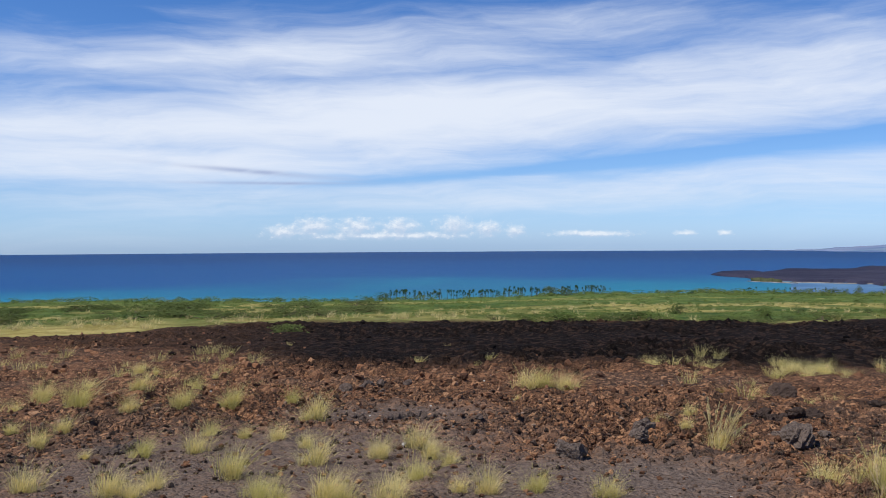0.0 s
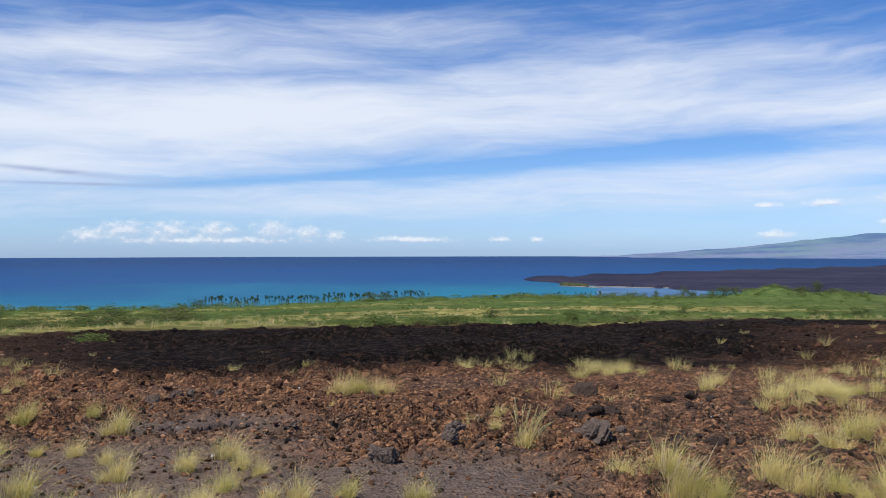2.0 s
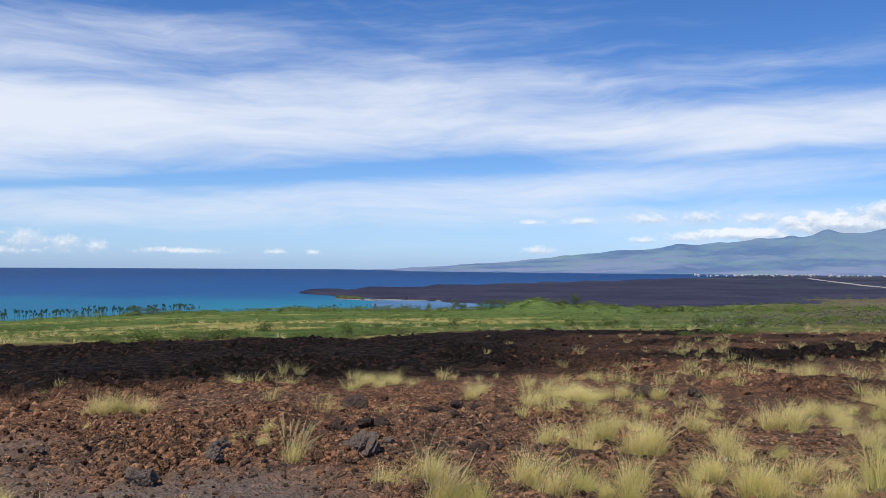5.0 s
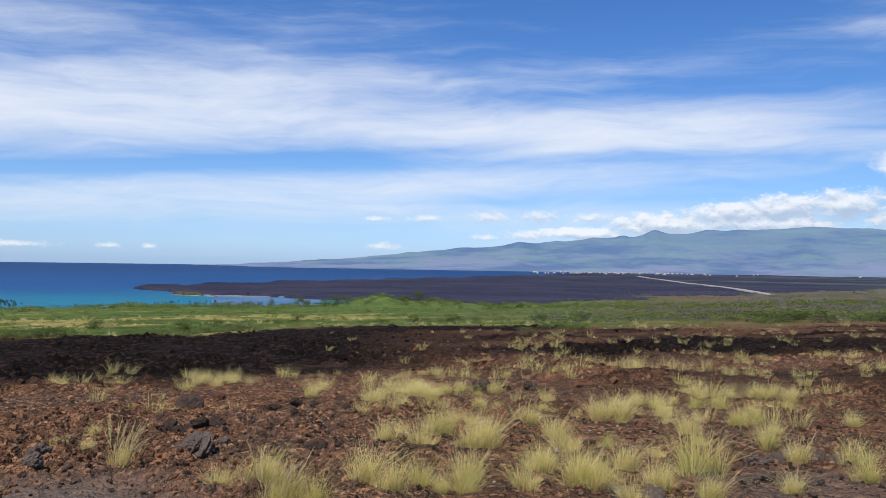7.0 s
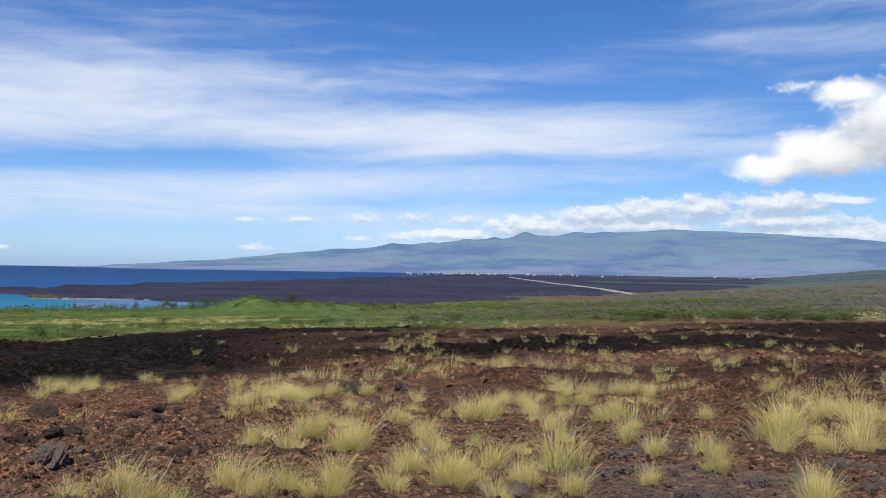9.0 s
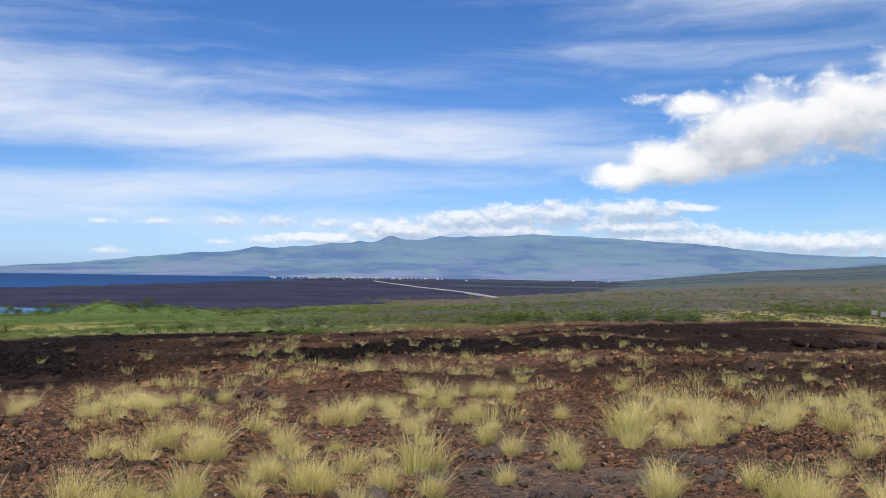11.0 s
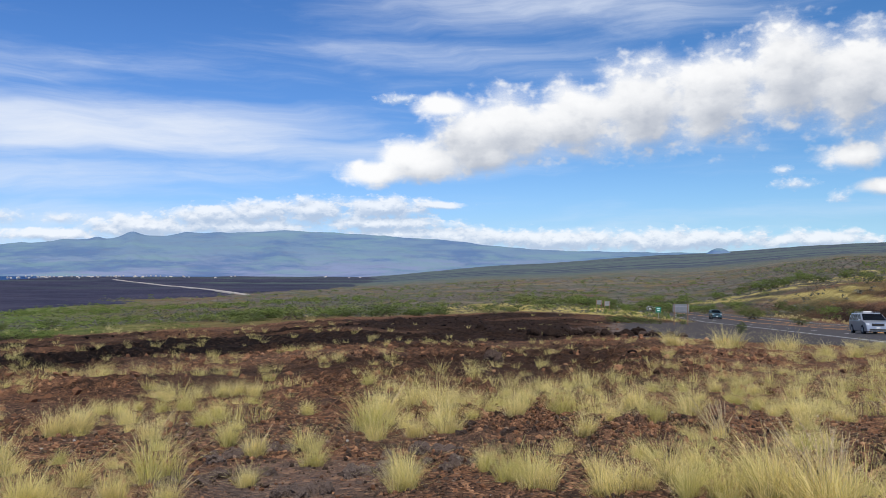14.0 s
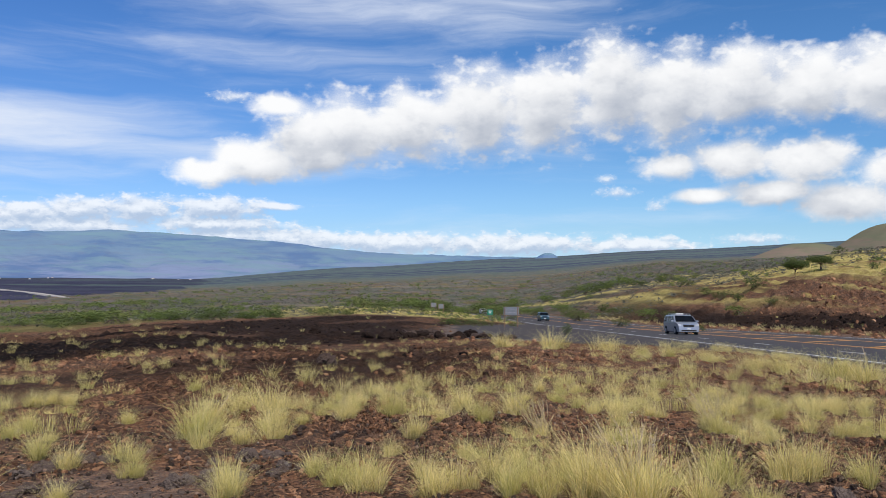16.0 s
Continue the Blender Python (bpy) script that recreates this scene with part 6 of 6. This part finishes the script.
        x_m = glass_x[-1][1] - 0.05
        box(bm, (x_m - 0.06, side * (W / 2 + 0.14) - 0.10, belt + 0.02), (x_m + 0.06, side * (W / 2 + 0.14) + 0.10, belt + 0.17), 0.03)
        part("wing_mirror", bm, mat, body)
        for wx in wheel_x:
            y0 = side * (W / 2 - 0.10)
            turn = Matrix.Translation((wx, y0, wr)) @ Matrix.Rotation(math.pi / 2, 4, "X")
            bm = bmesh.new()
            bmesh.ops.create_cone(bm, cap_ends=True, segments=28, radius1=wr + 0.07, radius2=wr + 0.07, depth=0.20, matrix=Matrix.Translation((wx, side * (W / 2 - 0.096), wr + 0.02)) @ Matrix.Rotation(math.pi / 2, 4, "X"))
            part("wheel_arch", bm, BLACK_TRIM, body, "dark wheel arch")
            bm = bmesh.new()
            r = bmesh.ops.create_cone(bm, cap_ends=True, segments=28, radius1=wr, radius2=wr, depth=0.22, matrix=turn)
            bmesh.ops.bevel(bm, geom=[e for e in bm.edges if len(e.link_faces) == 2 and e.calc_face_angle(0) > 1.2], offset=0.03, segments=2, affect="EDGES")
            wheel = part("wheel", bm, RUBBER, root, "black tyre")
            bm = bmesh.new()
            for k in range(6):
                m = Matrix.Translation((wx, side * (W / 2 + 0.012), wr)) @ Matrix.Rotation(k * math.pi / 3, 4, "Y") @ Matrix.Translation((wr * 0.34, 0, 0)) @ Matrix.Diagonal((wr * 0.62, 0.03, 0.07, 1))
                bmesh.ops.create_cube(bm, size=1.0, matrix=m)
            bmesh.ops.create_cone(bm, cap_ends=True, segments=20, radius1=wr * 0.66, radius2=wr * 0.62, depth=0.02, matrix=Matrix.Translation((wx, side * (W / 2 + 0.004), wr)) @ Matrix.Rotation(math.pi / 2, 4, "X"))
            part("rim", bm, ALLOY, wheel, "silver wheel rim")
    for nm, lo, hi, mt, lb in (("grille", (nose - 0.10, -W * 0.24, belt - 0.40), (nose - 0.005, W * 0.24, belt - 0.20), BLACK_TRIM, "dark grille"),
                               ("grille_bar", (nose - 0.06, -W * 0.25, belt - 0.22), (nose + 0.006, W * 0.25, belt - 0.18), CHROME, "chrome bar"),
                               ("air_intake", (nose - 0.10, -W * 0.34, 0.30), (nose + 0.012, W * 0.34, 0.42), BLACK_TRIM, "dark lower intake"),
                               ("number_plate", (nose - 0.02, -0.15, 0.46), (nose + 0.02, 0.15, 0.60), PLATE, "plain pale plate"),
                               ("underside", (tail + 0.25, -W * 0.42, 0.18), (nose - 0.25, W * 0.42, 0.34), BLACK_TRIM, "dark underside")):
        bm = bmesh.new()
        box(bm, lo, hi, 0.012)
        part(nm, bm, mt, body, lb)
    if rack:
        for side in (-1, 1):
            bm = bmesh.new()
            box(bm, (-1.7, side * W * 0.36 - 0.025, roof + 0.05), (0.5, side * W * 0.36 + 0.025, roof + 0.10), 0.012)
            for x in (-1.6, -0.6, 0.4):
                box(bm, (x - 0.04, side * W * 0.36 - 0.02, roof - 0.03), (x + 0.04, side * W * 0.36 + 0.02, roof + 0.06))
            part("roof_rail", bm, STEEL, body, "grey roof rail")
        bm = bmesh.new()
        box(bm, (0.15, -0.55, roof + 0.02), (0.45, 0.1, roof + 0.16), 0.05)
        part("roof_box", bm, WHITE_CAR, body, "small white box on the roof")
    return tagged(root, label, category, "vehicles on the highway")


plain_red = plain("red_lamp", (0.30, 0.02, 0.02), 0.25, 0.5, scale=8, vary=0.15)
VAN = ([(-2.5, 0.26), (-2.58, 0.6), (-2.54, 1.05), (-2.34, 1.62), (-2.15, 1.73), (-0.8, 1.77), (0.35, 1.75), (0.72, 1.68), (1.62, 1.10), (2.25, 0.98), (2.50, 0.80), (2.58, 0.52), (2.5, 0.24)])
SUV = ([(-2.05, 0.34), (-2.12, 0.6), (-2.08, 1.08), (-1.92, 1.62), (-1.75, 1.72), (-0.6, 1.75), (0.3, 1.72), (0.55, 1.66), (1.02, 1.14), (1.85, 1.04), (2.08, 0.86), (2.12, 0.55), (2.05, 0.32)])
SEDAN = ([(-2.3, 0.26), (-2.36, 0.6), (-2.30, 0.98), (-1.25, 1.36), (-0.95, 1.43), (-0.4, 1.46), (0.1, 1.44), (0.35, 1.40), (1.15, 0.98), (2.0, 0.86), (2.28, 0.72), (2.34, 0.48), (2.28, 0.24)])


def on_road(ob, s, q, toward):
    """Sets a vehicle on the road, s metres along; toward: it comes up the road."""
    off = ROAD_OFF + q - float(road_bend(np.array(s)))
    z = EYE + float(road_z(np.array(float(s))))
    x, y = s * ROAD_U[0] + off * ROAD_U[1], s * ROAD_U[1] - off * ROAD_U[0]
    d = 0.5
    b0, b1 = float(road_bend(np.array(s - d))), float(road_bend(np.array(s + d)))
    yaw = math.atan2(ROAD_U[1] * 2 * d + (b1 - b0) * ROAD_U[0], ROAD_U[0] * 2 * d - (b1 - b0) * ROAD_U[1])
    if toward:
        ob.matrix_basis = Matrix.Translation((x, y, z + 0.006)) @ Matrix.Rotation(yaw + math.pi, 4, "Z") @ Matrix.Rotation(-math.atan(0.0445), 4, "Y")
    else:
        ob.matrix_basis = Matrix.Translation((x, y, z + 0.006)) @ Matrix.Rotation(yaw, 4, "Z") @ Matrix.Rotation(math.atan(0.0445), 4, "Y")


van = vehicle("minivan", "silver minivan with roof rails driving up the highway", "minivan", VAN, 1.98, 1.08, 1.76, SILVER,
              [(-2.25, -1.25, -1.2, -2.1), (-1.15, 0.0, 0.0, -1.1), (0.08, 1.35, 0.62, 0.08)], (-1.5, 1.62), 0.34, True, (8, 7))
on_road(van, 81.0, -1.4, True)
suv = vehicle("suv", "small dark teal sport utility car on the highway", "car", SUV, 1.78, 1.12, 1.74, TEAL,
              [(-1.85, -1.15, -1.12, -1.75), (-1.05, -0.1, -0.1, -1.05), (-0.02, 0.85, 0.5, -0.02)], (-1.3, 1.3), 0.36, False, (8, 7))
on_road(suv, 172.0, -2.0, True)
car = vehicle("sedan", "white sedan far down the highway", "car", SEDAN, 1.78, 0.95, 1.45, WHITE_CAR,
              [(-1.4, -0.6, -0.55, -1.1), (-0.5, 0.2, 0.15, -0.5), (0.26, 1.0, 0.4, 0.22)], (-1.4, 1.4), 0.32, False, (8, 7))
on_road(car, 262.0, -1.8, True)
car = vehicle("sedan", "white car in the distance where the highway bends", "car", SUV, 1.78, 1.12, 1.74, WHITE_CAR,
              [(-1.85, -1.15, -1.12, -1.75), (-1.05, -0.1, -0.1, -1.05), (-0.02, 0.85, 0.5, -0.02)], (-1.3, 1.3), 0.36, False, (8, 7))
on_road(car, 322.0, -1.8, True)


# ---- signs ----
def big_sign(az_, d, w, h, clear, label, face):
    """A board on two posts, seen from behind, with stiffening rails."""
    root = new("road_sign", None)
    for side in (-1, 1):
        bm = bmesh.new()
        box(bm, (side * w * 0.42 - 0.05, -0.05, -0.4), (side * w * 0.42 + 0.05, 0.05, clear + h + 0.1), 0.01)
        part("post", bm, WOOD, root, "brown timber post")
    bm = bmesh.new()
    box(bm, (-w / 2, 0.055, clear), (w / 2, 0.075, clear + h), 0.006)
    board = part("board", bm, SIGN_BACK, root, "bare grey aluminium back")
    for k in range(2):
        bm = bmesh.new()
        z = clear + h * (0.28 + 0.44 * k)
        box(bm, (-w / 2 + 0.05, 0.02, z - 0.03), (w / 2 - 0.05, 0.054, z + 0.03))
        part("rail", bm, STEEL, board, "steel stiffening rail")
    x, y = polar(az_, d)
    root.matrix_basis = Matrix.Translation((x, y, float(height(x, y)[0]))) @ Matrix.Rotation(radians(face), 4, "Z")
    return tagged(root, label, "road sign", "signs along the highway")


big_sign(80.1, 112, 1.95, 1.0, 1.6, "grey back of a large road sign on two posts", -72)
big_sign(75.5, 195, 1.3, 1.0, 1.2, "grey back of a distant road sign", -72)
big_sign(75.0, 198, 1.3, 1.0, 1.2, "grey back of a distant road sign", -72)


def small_sign(az_, d):
    root = new("marker_sign", None)
    bm = bmesh.new()
    bmesh.ops.create_cone(bm, cap_ends=True, segments=8, radius1=0.03, radius2=0.03, depth=2.2, matrix=Matrix.Translation((0, 0, 0.8)))
    part("post", bm, STEEL, root, "thin steel post")
    bm = bmesh.new()
    box(bm, (-0.45, -0.045, 1.0), (0.45, -0.032, 1.9), 0.004)
    board = part("board", bm, SIGN_GREEN, root, "green sign board")
    bm = bmesh.new()
    for k, w in enumerate((0.55, 0.4)):
        box(bm, (-w / 2, -0.052, 1.58 - 0.3 * k), (w / 2, -0.047, 1.70 - 0.3 * k))
    part("lettering", bm, WHITE_PAINT, board, "white bars of lettering")
    x, y = polar(az_, d)
    root.matrix_basis = Matrix.Translation((x, y, float(height(x, y)[0]))) @ Matrix.Rotation(radians(-72), 4, "Z")
    return tagged(root, "small green road marker sign on a steel post", "road sign", "signs along the highway")


small_sign(78.7, 148)

# ---- the far town ----
HOUSE = plain("white_walls", (0.46, 0.45, 0.45), 0.8, 0.2, scale=0.5, vary=0.1)
ROOF = plain("pale_roof", (0.40, 0.36, 0.33), 0.8, 0.2, scale=0.5, vary=0.2)
hrng = np.random.default_rng(55)
for k in range(70):
    a_ = hrng.uniform(37.5, 49.0) if k < 62 else hrng.uniform(49, 62)
    d_ = hrng.uniform(2600, 3200)
    w_, l_, h_ = hrng.uniform(3, 4.5), hrng.uniform(3.5, 8), hrng.uniform(1.2, 1.9)
    root = new("house", None)
    bm = bmesh.new()
    box(bm, (-l_ / 2, -w_ / 2, -2), (l_ / 2, w_ / 2, h_))
    part("wall", bm, HOUSE, root)
    bm = bmesh.new()
    vs = [bm.verts.new(p) for p in ((-l_ / 2 - 1, -w_ / 2 - 1, h_), (l_ / 2 + 1, -w_ / 2 - 1, h_), (l_ / 2 + 1, w_ / 2 + 1, h_), (-l_ / 2 - 1, w_ / 2 + 1, h_), (-l_ / 2 + 2, 0, h_ + 2.5), (l_ / 2 - 2, 0, h_ + 2.5))]
    for f in ((0, 1, 5, 4), (2, 3, 4, 5), (1, 2, 5), (3, 0, 4), (3, 2, 1, 0)):
        bm.faces.new([vs[i] for i in f])
    part("roof", bm, ROOF, root, "pale hipped roof")
    x, y = polar(a_, d_)
    root.matrix_basis = Matrix.Translation((x, y, max(float(height(x, y)[0]), SEA + 2.3))) @ Matrix.Rotation(hrng.uniform(0, 3), 4, "Z")
    tagged(root, "small white house in a distant coastal town", "house", "houses of the far town")
